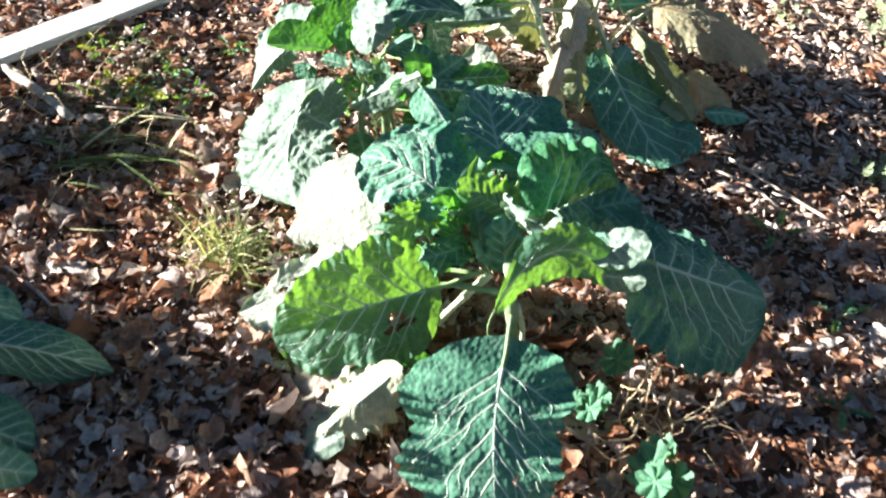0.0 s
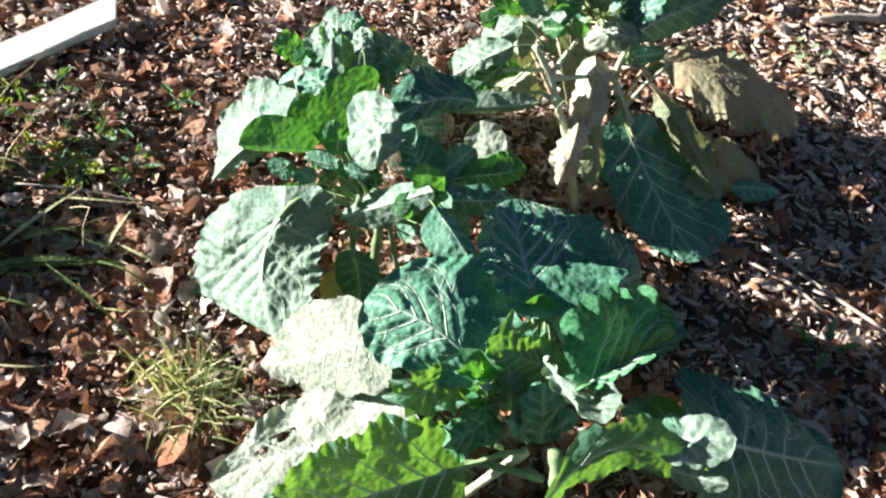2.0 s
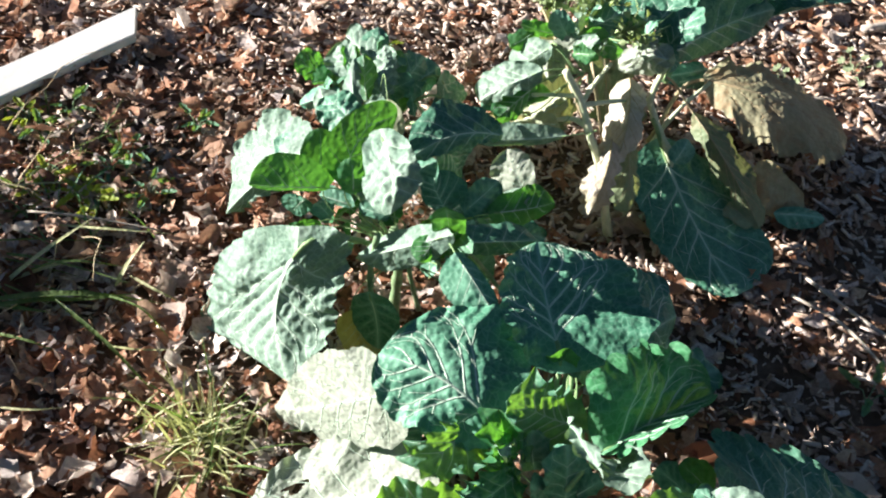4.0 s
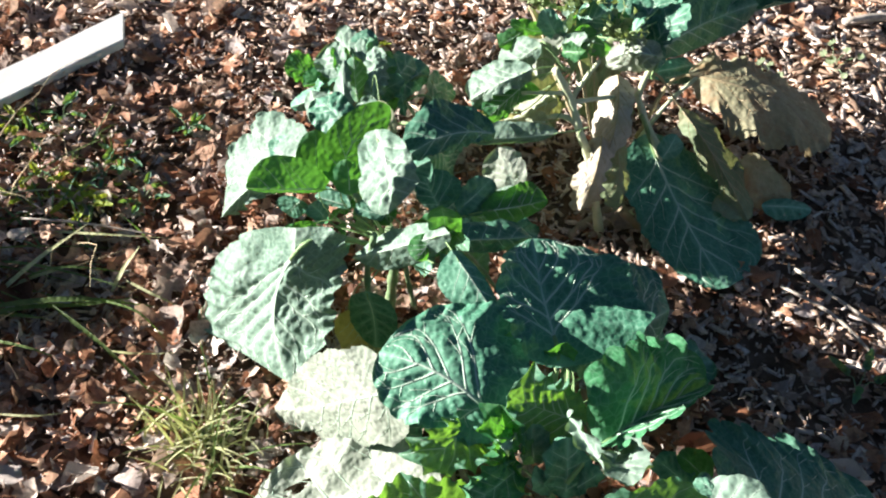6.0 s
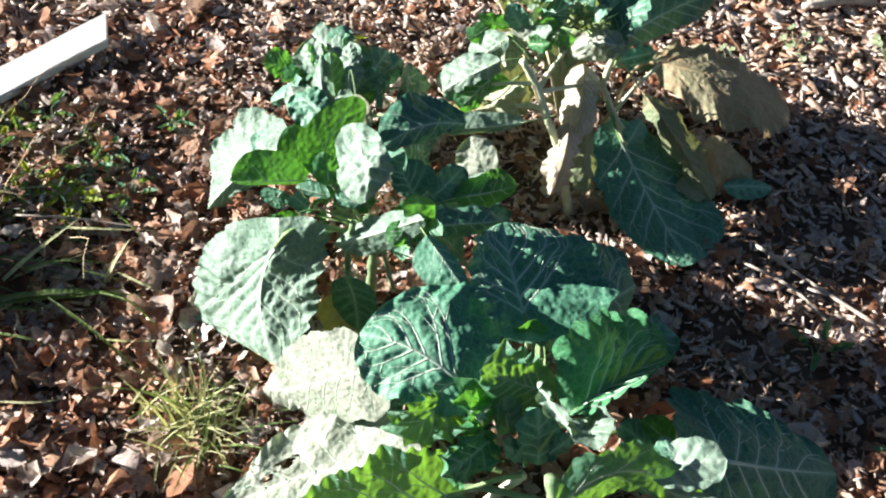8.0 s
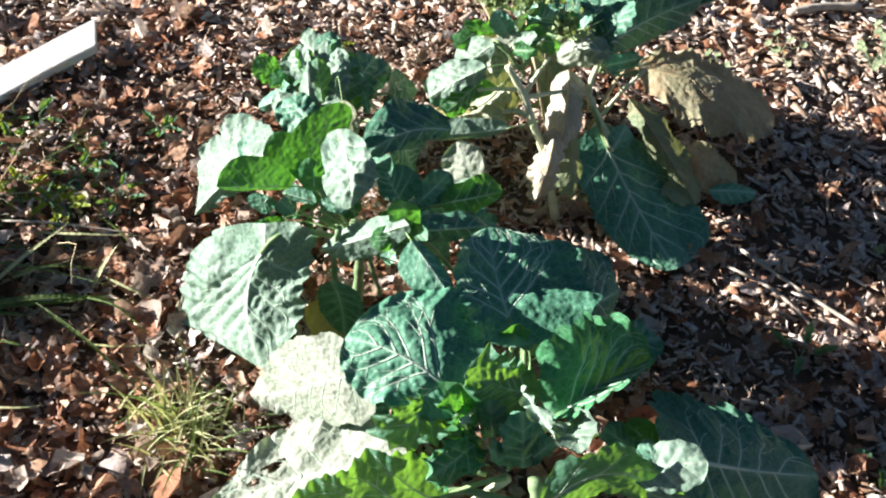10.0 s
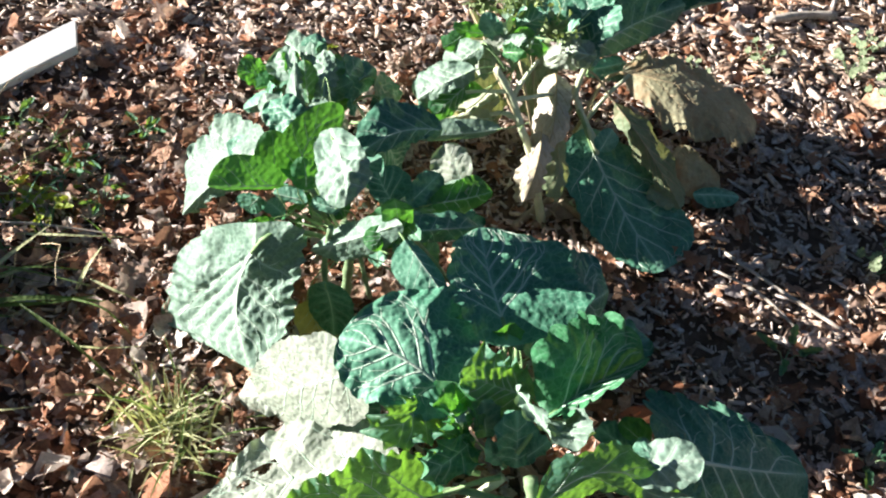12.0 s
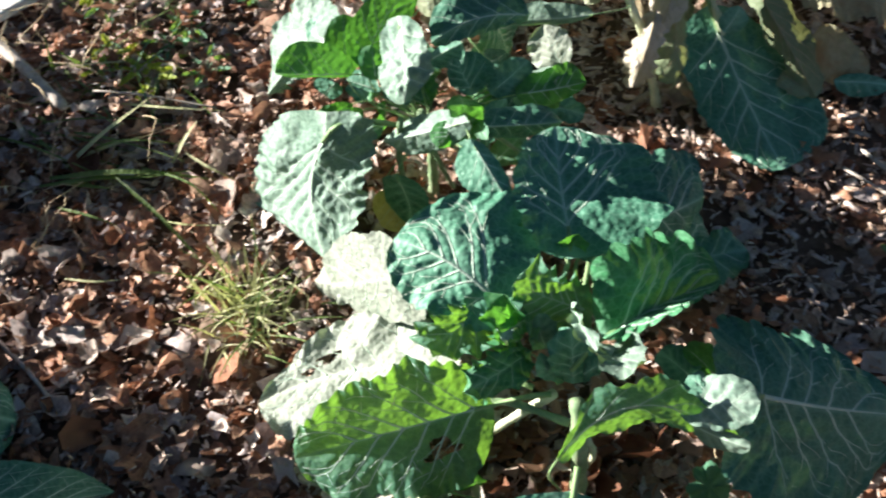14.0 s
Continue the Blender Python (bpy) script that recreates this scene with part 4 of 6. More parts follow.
# hidden low leaves added beneath the broad leaf to block the low sun
leaf(front, (0.303, 1.421, 0.099), (0.342, 1.286, 0.050), (0.379, 1.363, 0.095), (0.265, 1.336, 0.077), pet=(0.351, 1.127, 0.150), ruffle=1.5, lobes=0.22)
leaf(front, (0.474, 1.232, 0.124), (0.572, 1.303, 0.133), (0.499, 1.296, 0.151), (0.549, 1.233, 0.125), pet=(0.354, 1.100, 0.150), ruffle=1.4, lobes=0.22)
leaf(front, (0.371, 1.281, 0.061), (0.334, 1.395, 0.140), (0.309, 1.306, 0.127), (0.407, 1.362, 0.091), ruffle=1.3, lobes=0.22)
leaf(front, (0.367, 1.318, 0.116), (0.410, 1.383, 0.124), (0.369, 1.360, 0.146), (0.414, 1.336, 0.103), pet=(0.364, 1.109, 0.177), ruffle=1.7, lobes=0.22)
leaf(front, (0.320, 1.307, 0.060), (0.403, 1.412, 0.049), (0.341, 1.379, 0.091), (0.394, 1.332, 0.034), ruffle=1.4, lobes=0.22)
leaf(front, (0.397, 1.305, 0.075), (0.439, 1.379, 0.123), (0.387, 1.352, 0.110), (0.447, 1.324, 0.101), ruffle=1.4, lobes=0.22)
leaf(front, (0.397, 1.329, 0.063), (0.430, 1.437, 0.115), (0.375, 1.386, 0.106), (0.454, 1.370, 0.089), ruffle=1.5, lobes=0.22)
leaf(front, (0.425, 1.349, 0.080), (0.435, 1.398, 0.137), (0.410, 1.364, 0.120), (0.454, 1.374, 0.104), pet=(0.340, 1.105, 0.176), ruffle=1.1, lobes=0.22)
leaf(front, (0.349, 1.333, 0.089), (0.336, 1.455, 0.118), (0.306, 1.385, 0.125), (0.386, 1.400, 0.101), pet=(0.364, 1.131, 0.132), ruffle=1.6, lobes=0.22)
# upper crown leaves made up to throw shade on the withered leaf and ground
leaf(tall, (0.358, 2.035, 0.377), (0.369, 2.100, 0.369), (0.344, 2.069, 0.360), (0.375, 2.067, 0.393), pet=(0.292, 1.796, 0.363), ruffle=1.0, lobes=0.22)
leaf(tall, (0.324, 1.961, 0.361), (0.292, 2.018, 0.364), (0.294, 1.983, 0.347), (0.315, 1.992, 0.384), pet=(0.304, 1.784, 0.386), ruffle=1.1, lobes=0.22)
leaf(tall, (0.343, 1.856, 0.335), (0.386, 1.915, 0.409), (0.333, 1.907, 0.374), (0.387, 1.856, 0.383), ruffle=1.0, lobes=0.22)
leaf(tall, (0.318, 1.915, 0.355), (0.346, 1.995, 0.423), (0.290, 1.967, 0.392), (0.369, 1.933, 0.400), pet=(0.292, 1.788, 0.381), ruffle=1.7, lobes=0.22)
leaf(tall, (0.310, 1.840, 0.349), (0.288, 1.909, 0.365), (0.278, 1.871, 0.338), (0.311, 1.873, 0.382), ruffle=1.2, lobes=0.22)
leaf(tall, (0.225, 1.898, 0.325), (0.296, 1.972, 0.357), (0.226, 1.960, 0.360), (0.294, 1.904, 0.338), pet=(0.327, 1.801, 0.360), ruffle=1.4, lobes=0.22)
leaf(tall, (0.316, 1.903, 0.369), (0.354, 1.999, 0.395), (0.293, 1.967, 0.386), (0.374, 1.932, 0.394), pet=(0.325, 1.773, 0.357), ruffle=1.0, lobes=0.22)
leaf(tall, (0.245, 1.891, 0.404), (0.191, 1.895, 0.372), (0.215, 1.871, 0.389), (0.215, 1.914, 0.395), pet=(0.284, 1.804, 0.358), ruffle=1.8, lobes=0.22)
leaf(tall, (0.199, 1.876, 0.392), (0.245, 1.915, 0.432), (0.214, 1.883, 0.432), (0.237, 1.898, 0.392), pet=(0.310, 1.795, 0.382), ruffle=1.2, lobes=0.22)
leaf(rear, (-0.264, 1.732, 0.144), (-0.241, 1.741, 0.200), (-0.253, 1.756, 0.169), (-0.261, 1.720, 0.178), "tender", ruffle=1.7, lobes=0.22)
leaf(rear, (-0.259, 1.746, 0.138), (-0.278, 1.713, 0.172), (-0.261, 1.738, 0.167), (-0.281, 1.727, 0.145), "lit_pale", ruffle=1.0, lobes=0.22)
leaf(rear, (-0.269, 1.756, 0.184), (-0.309, 1.788, 0.167), (-0.300, 1.759, 0.176), (-0.281, 1.786, 0.183), "tender", pet=(-0.192, 1.754, 0.098), ruffle=1.4, lobes=0.22)
leaf(rear, (-0.240, 1.708, 0.197), (-0.295, 1.728, 0.157), (-0.273, 1.690, 0.170), (-0.270, 1.743, 0.192), "tender", pet=(-0.183, 1.740, 0.043), ruffle=1.3, lobes=0.22)
leaf(rear, (-0.211, 1.786, 0.172), (-0.209, 1.815, 0.230), (-0.215, 1.824, 0.189), (-0.216, 1.777, 0.213), "tender", pet=(-0.199, 1.750, 0.085), ruffle=1.7, lobes=0.22)
leaf(rear, (-0.247, 1.734, 0.139), (-0.246, 1.675, 0.129), (-0.234, 1.700, 0.155), (-0.266, 1.707, 0.119), ruffle=1.3, lobes=0.22)
leaf(rear, (-0.274, 1.730, 0.167), (-0.271, 1.663, 0.165), (-0.266, 1.696, 0.194), (-0.289, 1.697, 0.143), ruffle=1.6, lobes=0.22)
leaf(rear, (-0.227, 1.752, 0.125), (-0.212, 1.704, 0.167), (-0.234, 1.736, 0.160), (-0.213, 1.715, 0.130), "tender", pet=(-0.196, 1.753, 0.083), ruffle=1.8, lobes=0.22)
leaf(rear, (-0.187, 1.798, 0.186), (-0.145, 1.785, 0.197), (-0.162, 1.807, 0.196), (-0.171, 1.776, 0.194), ruffle=1.5, lobes=0.22)
leaf(rear, (-0.195, 1.730, 0.180), (-0.110, 1.732, 0.173), (-0.152, 1.755, 0.197), (-0.153, 1.701, 0.168), pet=(-0.189, 1.764, 0.103), ruffle=1.7, lobes=0.22)
leaf(rear, (-0.109, 1.744, 0.123), (-0.143, 1.769, 0.185), (-0.125, 1.735, 0.164), (-0.117, 1.778, 0.151), ruffle=1.2, lobes=0.22)
leaf(rear, (-0.161, 1.718, 0.174), (-0.111, 1.736, 0.208), (-0.151, 1.738, 0.208), (-0.122, 1.708, 0.181), pet=(-0.182, 1.759, 0.065), ruffle=1.4, lobes=0.22)
leaf(rear, (-0.142, 1.743, 0.120), (-0.156, 1.769, 0.178), (-0.167, 1.744, 0.150), (-0.128, 1.759, 0.152), "young", ruffle=1.0, lobes=0.22)
leaf(rear, (-0.164, 1.757, 0.145), (-0.191, 1.781, 0.168), (-0.178, 1.758, 0.168), (-0.172, 1.782, 0.149), pet=(-0.189, 1.751, 0.079), ruffle=1.6, lobes=0.22)
leaf(middle, (-0.019, 1.371, 0.183), (-0.042, 1.415, 0.135), (-0.054, 1.377, 0.156), (-0.014, 1.413, 0.170), "young", pet=(0.016, 1.280, 0.251), ruffle=1.0, lobes=0.22)
leaf(middle, (-0.109, 1.334, 0.195), (-0.078, 1.389, 0.196), (-0.100, 1.366, 0.174), (-0.096, 1.362, 0.219), "young", ruffle=1.3, lobes=0.22)
leaf(middle, (0.103, 1.328, 0.156), (0.115, 1.388, 0.225), (0.080, 1.376, 0.180), (0.126, 1.334, 0.209), pet=(0.031, 1.284, 0.179), ruffle=1.1, lobes=0.22)
leaf(middle, (-0.116, 1.311, 0.213), (-0.156, 1.344, 0.199), (-0.148, 1.312, 0.204), (-0.127, 1.341, 0.216), pet=(0.009, 1.285, 0.215), ruffle=1.3, lobes=0.22)
leaf(middle, (-0.071, 1.283, 0.184), (-0.083, 1.323, 0.207), (-0.080, 1.311, 0.181), (-0.080, 1.294, 0.209), "young", ruffle=1.3, lobes=0.22)
leaf(middle, (-0.231, 1.358, 0.236), (-0.262, 1.378, 0.197), (-0.251, 1.349, 0.210), (-0.249, 1.386, 0.228), "young", ruffle=1.4, lobes=0.22)
leaf(middle, (-0.050, 1.330, 0.205), (-0.075, 1.361, 0.178), (-0.063, 1.333, 0.178), (-0.068, 1.354, 0.207), "lit_pale", pet=(-0.002, 1.287, 0.145), ruffle=0.9, lobes=0.22)
leaf(middle, (-0.091, 1.356, 0.212), (-0.058, 1.440, 0.227), (-0.098, 1.411, 0.194), (-0.063, 1.388, 0.252), "lit_pale", pet=(0.031, 1.281, 0.222), ruffle=1.7, lobes=0.22)
leaf(middle, (-0.035, 1.360, 0.193), (-0.093, 1.394, 0.166), (-0.072, 1.357, 0.170), (-0.063, 1.393, 0.197), ruffle=1.1, lobes=0.22)
leaf(middle, (-0.042, 1.396, 0.196), (-0.043, 1.445, 0.175), (-0.042, 1.412, 0.165), (-0.051, 1.428, 0.204), ruffle=1.5, lobes=0.22)
leaf(middle, (-0.127, 1.360, 0.176), (-0.148, 1.420, 0.146), (-0.144, 1.376, 0.137), (-0.142, 1.401, 0.186), "young", pet=(0.012, 1.280, 0.225), ruffle=1.2, lobes=0.22)
leaf(middle, (-0.018, 1.365, 0.188), (-0.067, 1.428, 0.179), (-0.063, 1.380, 0.177), (-0.028, 1.411, 0.200), "young", pet=(0.022, 1.286, 0.217), ruffle=1.0, lobes=0.22)
leaf(middle, (0.018, 1.434, 0.120), (0.096, 1.458, 0.123), (0.053, 1.457, 0.146), (0.064, 1.426, 0.106), "young", pet=(0.028, 1.299, 0.207), ruffle=1.5, lobes=0.22)
leaf(middle, (0.124, 1.432, 0.189), (0.190, 1.489, 0.180), (0.160, 1.463, 0.220), (0.164, 1.448, 0.153), "tender", ruffle=1.8, lobes=0.22)
leaf(middle, (0.056, 1.360, 0.098), (0.031, 1.412, 0.147), (0.020, 1.379, 0.118), (0.065, 1.385, 0.135), pet=(0.026, 1.301, 0.202), ruffle=1.0, lobes=0.22)
leaf(middle, (0.175, 1.472, 0.145), (0.230, 1.499, 0.119), (0.206, 1.499, 0.154), (0.205, 1.466, 0.115), ruffle=1.1, lobes=0.22)
leaf(middle, (0.076, 1.389, 0.161), (0.002, 1.420, 0.126), (0.024, 1.385, 0.157), (0.050, 1.430, 0.142), "young", ruffle=1.2, lobes=0.22)
leaf(middle, (0.122, 1.397, 0.147), (0.154, 1.431, 0.157), (0.130, 1.418, 0.164), (0.149, 1.405, 0.147), ruffle=1.5, lobes=0.22)
leaf(middle, (0.100, 1.392, 0.127), (0.152, 1.416, 0.157), (0.115, 1.425, 0.144), (0.132, 1.382, 0.149), pet=(0.014, 1.296, 0.181), ruffle=1.4, lobes=0.22)
leaf(middle, (0.035, 1.369, 0.142), (0.085, 1.410, 0.132), (0.056, 1.400, 0.157), (0.070, 1.373, 0.124), "young", ruffle=1.6, lobes=0.22)
leaf(middle, (0.133, 1.423, 0.128), (0.053, 1.420, 0.121), (0.095, 1.392, 0.114), (0.090, 1.445, 0.146), ruffle=1.3, lobes=0.22)
leaf(middle, (0.086, 1.439, 0.110), (0.117, 1.490, 0.168), (0.073, 1.467, 0.153), (0.130, 1.453, 0.134), ruffle=1.7, lobes=0.22)
leaf(middle, (0.133, 1.305, 0.164), (0.160, 1.361, 0.189), (0.124, 1.337, 0.191), (0.171, 1.323, 0.171), "tender", pet=(0.015, 1.279, 0.199), ruffle=1.1, lobes=0.22)
leaf(middle, (-0.073, 1.411, 0.145), (-0.070, 1.479, 0.205), (-0.101, 1.435, 0.188), (-0.038, 1.445, 0.173), "tender", pet=(0.011, 1.283, 0.207), ruffle=1.5, lobes=0.22)
leaf(middle, (0.087, 1.428, 0.151), (0.104, 1.402, 0.114), (0.108, 1.408, 0.143), (0.080, 1.415, 0.126), pet=(0.025, 1.300, 0.202), ruffle=1.6, lobes=0.22)
leaf(middle, (0.059, 1.462, 0.158), (0.072, 1.542, 0.128), (0.042, 1.514, 0.167), (0.097, 1.492, 0.130), pet=(0.033, 1.305, 0.206), ruffle=1.7, lobes=0.22)
leaf(front, (0.237, 0.718, 0.062), (0.212, 0.722, 0.065), (0.223, 0.711, 0.063), (0.226, 0.727, 0.068), pet=(0.296, 0.779, 0.002), ruffle=1.6, lobes=0.22)
leaf(front, (0.266, 0.772, 0.049), (0.225, 0.777, 0.047), (0.245, 0.764, 0.037), (0.245, 0.778, 0.063), pet=(0.261, 0.808, 0.032), ruffle=1.5, lobes=0.22)
leaf(front, (0.182, 0.749, 0.071), (0.146, 0.746, 0.042), (0.168, 0.729, 0.053), (0.156, 0.762, 0.065), pet=(0.283, 0.765, 0.051), ruffle=1.7, lobes=0.22)
leaf(front, (0.181, 0.716, 0.042), (0.156, 0.718, 0.052), (0.168, 0.706, 0.047), (0.171, 0.726, 0.051), pet=(0.290, 0.773, 0.027), ruffle=1.2, lobes=0.22)
leaf(front, (0.187, 0.744, 0.043), (0.228, 0.763, 0.054), (0.201, 0.762, 0.060), (0.215, 0.741, 0.042), pet=(0.285, 0.793, 0.028), ruffle=1.1, lobes=0.22)
leaf(front, (0.209, 0.721, 0.053), (0.173, 0.705, 0.047), (0.196, 0.701, 0.053), (0.185, 0.725, 0.052), pet=(0.297, 0.785, 0.020), ruffle=1.3, lobes=0.22)
leaf(front, (0.230, 0.745, 0.046), (0.216, 0.725, 0.041), (0.228, 0.730, 0.047), (0.216, 0.740, 0.045), ruffle=1.6, lobes=0.22)
leaf(front, (0.220, 0.747, 0.042), (0.192, 0.708, 0.049), (0.221, 0.718, 0.052), (0.190, 0.739, 0.047), pet=(0.296, 0.797, 0.039), ruffle=1.2, lobes=0.22)
leaf(front, (0.193, 0.727, 0.048), (0.180, 0.701, 0.046), (0.193, 0.710, 0.053), (0.178, 0.718, 0.045), pet=(0.305, 0.769, 0.054), ruffle=0.9, lobes=0.22)
# plant at the near edge
leaf(near, (-0.374, 0.466, 0.150), (-0.210, 0.579, 0.030), (-0.286, 0.549, 0.150), (-0.300, 0.498, 0.055), mid=(-0.266, 0.495, 0.145), pet=(-0.378, 0.406, 0.050), puck=0.3, ruffle=0.2, lobes=0.05, point=1.9)
leaf(near, (-0.325, 0.357, 0.100), (-0.237, 0.391, 0.030), (-0.303, 0.435, 0.080), (-0.280, 0.343, 0.030), puck=0.3, ruffle=0.3, lobes=0.05)
leaf(near, (-0.260, 0.279, 0.110), (-0.195, 0.341, 0.040), (-0.232, 0.332, 0.100), (-0.229, 0.293, 0.040), puck=0.3, ruffle=0.3, lobes=0.05)
# unseen far leaves of the tall plant, added to shade the ground beyond it
leaf(tall, (0.36, 2.10, 0.26), (0.58, 2.36, 0.34), (0.38, 2.30, 0.36), (0.56, 2.22, 0.33), pet=(0.36, 1.95, 0.2))
leaf(tall, (0.33, 2.12, 0.26), (0.36, 2.40, 0.30), (0.24, 2.28, 0.30), (0.48, 2.28, 0.26), pet=(0.36, 1.95, 0.2))
leaf(tall, (0.40, 2.10, 0.22), (0.70, 2.34, 0.26), (0.52, 2.32, 0.30), (0.60, 2.24, 0.28), pet=(0.36, 1.95, 0.2))
leaf(near, (-0.66, 0.45, 0.12), (-0.90, 0.62, 0.19), (-0.85, 0.45, 0.19), (-0.72, 0.66, 0.17), pet=(-0.62, 0.45, 0.03))
leaf(near, (-0.64, 0.40, 0.12), (-0.80, 0.20, 0.20), (-0.68, 0.16, 0.18), (-0.88, 0.36, 0.18), pet=(-0.62, 0.45, 0.03))
leaf(near, (-0.60, 0.38, 0.11), (-0.52, 0.16, 0.19), (-0.42, 0.26, 0.15), (-0.64, 0.22, 0.18), pet=(-0.62, 0.45, 0.03))
leaf(near, (-0.62, 0.44, 0.13), (-0.66, 0.46, 0.20), (-0.72, 0.55, 0.20), (-0.68, 0.36, 0.20), pet=(-0.62, 0.45, 0.03))
leaf(near, (-0.60, 0.52, 0.09), (-0.42, 0.62, 0.03), (-0.54, 0.66, 0.06), (-0.46, 0.48, 0.05), pet=(-0.62, 0.45, 0.03), sag=-0.15)
leaf(near, (-0.66, 0.50, 0.09), (-0.74, 0.76, 0.04), (-0.84, 0.64, 0.07), (-0.60, 0.66, 0.06), pet=(-0.62, 0.45, 0.03), sag=-0.15)
leaf(near, (-0.68, 0.44, 0.09), (-0.92, 0.36, 0.04), (-0.80, 0.28, 0.07), (-0.84, 0.52, 0.07), pet=(-0.62, 0.45, 0.03), sag=-0.15)
leaf(near, (-0.64, 0.38, 0.08), (-0.60, 0.14, 0.03), (-0.48, 0.26, 0.06), (-0.74, 0.24, 0.06), pet=(-0.62, 0.45, 0.03), sag=-0.15)
# unseen plant at the left, raised only to cast shade
leaf(side, (-1.02, 0.46, 0.20), (-0.92, 0.66, 0.31), (-1.06, 0.60, 0.31), (-0.88, 0.52, 0.31), pet=(-1.0, 0.45, 0.02))
leaf(side, (-1.0, 0.40, 0.20), (-0.86, 0.50, 0.31), (-1.02, 0.52, 0.31), (-0.88, 0.38, 0.31), pet=(-1.0, 0.45, 0.02))
leaf(side, (-1.02, 0.38, 0.20), (-1.0, 0.18, 0.31), (-0.9, 0.28, 0.28), (-1.12, 0.28, 0.31), pet=(-1.0, 0.45, 0.02))
leaf(side, (-1.04, 0.44, 0.17), (-1.02, 0.64, 0.17), (-1.14, 0.54, 0.24), (-0.94, 0.56, 0.22), pet=(-1.0, 0.45, 0.02))
leaf(side, (-0.98, 0.44, 0.06), (-0.88, 0.62, 0.05), (-0.99, 0.58, 0.17), (-0.86, 0.5, 0.14), pet=(-1.0, 0.45, 0.02))
# leaves of the unseen left plant, set as sun blockers
leaf(edge, (-1.38, 0.98, 0.16), (-1.22, 1.06, 0.25), (-1.36, 1.10, 0.24), (-1.25, 0.94, 0.22), pet=(-1.42, 0.97, 0.02))
leaf(edge, (-1.40, 0.92, 0.16), (-1.30, 0.80, 0.26), (-1.22, 0.90, 0.22), (-1.42, 0.82, 0.26), pet=(-1.42, 0.97, 0.02))
leaf(edge, (-1.40, 1.04, 0.16), (-1.30, 1.22, 0.24), (-1.44, 1.16, 0.24), (-1.26, 1.12, 0.21), pet=(-1.42, 0.97, 0.02))
leaf(edge, (-1.44, 0.98, 0.18), (-1.58, 1.08, 0.30), (-1.50, 1.12, 0.28), (-1.58, 0.96, 0.28), pet=(-1.42, 0.97, 0.02))
leaf(edge, (-1.42, 0.90, 0.15), (-1.34, 0.72, 0.24), (-1.28, 0.80, 0.22), (-1.44, 0.78, 0.25), pet=(-1.42, 0.97, 0.02))
leaf(edge, (-1.42, 1.12, 0.15), (-1.32, 1.38, 0.23), (-1.46, 1.30, 0.24), (-1.28, 1.26, 0.21), pet=(-1.42, 0.97, 0.02))
stem(edge, [(-1.44, 0.98, 0.0), (-1.43, 0.98, 0.05), (-1.42, 0.98, 0.12)], 0.010, 0.008)
stem(side, [(-1.0, 0.45, 0.0), (-1.0, 0.45, 0.06), (-1.01, 0.45, 0.18)], 0.011, 0.008)
stem(near, [(-0.62, 0.45, 0.0), (-0.625, 0.45, 0.1), (-0.62, 0.45, 0.22)], 0.012, 0.009)


def flower_head(owner, place, spread, count):
    """A loose head of small buds and leaflets."""
    rng = random.Random(count)
    chunks = []
    for _ in range(count):
        p = Vector(place) + Vector((rng.gauss(0, spread), rng.gauss(0, spread), rng.gauss(0, spread * 0.5)))
        d = Vector((rng.gauss(0, 1), rng.gauss(0, 1), rng.uniform(0.2, 1.5))).normalized()
        s = rng.uniform(0.006, 0.018)
        e = d.cross(Vector((rng.gauss(0, 1), rng.gauss(0, 1), rng.gauss(0, 1)))).normalized() * s * 0.45
        k = d.cross(e) * 0.5
        v = [p, p + d * s * 0.4 + e + k, p + d * s * 0.5 - k * 0.3, p + d * s * 0.4 - e + k, p + d * s]
        chunks.append((v, [(0, 1, 2), (0, 2, 3), (1, 4, 2), (2, 4, 3)]))
        chunks.append(tube([Vector(place) - Vector((0, 0, spread)), p.lerp(Vector(place), 0.4), p], [0.0016, 0.0012, 0.0008], 4))
    return part("flower_head", mesh_of("flower_head", *merged(chunks), BUD), owner, "loose head of small green buds")


flower_head(tall, (0.20, 1.78, 0.44), 0.022, 110)
flower_head(tall, (0.27, 1.74, 0.43), 0.02, 90)
flower_head(tall, (0.12, 1.80, 0.42), 0.02, 70)


# ---- timber, twigs, weeds ----
def timber():
    bm = bmesh.new()
    along = Vector((-0.40, -0.92, 0)).normalized()
    across = Vector((0.92, -0.40, 0))
    end = Vector((-0.852, 1.936, 0))
    steps = 24
    rings = []
    for i in range(steps + 1):
        ring = []
        for x, z in ((0.002, 0.026), (0.0, 0.044), (0.003, 0.047), (0.086, 0.047), (0.089, 0.044), (0.087, 0.026)):
            q = end + along * (2.4 * i / steps + x * 0.8 * (1 - i / steps))
            ring.append(bm.verts.new(q + across * (x + 0.0012 * math.sin(i * 1.3 + z * 90)) + Vector((0, 0, z + 0.0008 * math.sin(i * 2.1 + x * 60)))))
        rings.append(ring)
    for a, b in zip(rings, rings[1:]):
        for k in range(6):
            bm.faces.new((a[k], a[(k + 1) % 6], b[(k + 1) % 6], b[k]))
    bm.faces.new(rings[0][::-1])
    bm.faces.new(rings[-1])
    bmesh.ops.recalc_face_normals(bm, faces=bm.faces)
    me = bpy.data.meshes.new("timber")
    bm.to_mesh(me)
    me.materials.append(TIMBER)
    return tagged(new("timber", me), "pale weathered timber board lying on the leaf mulch", "board")


timber()


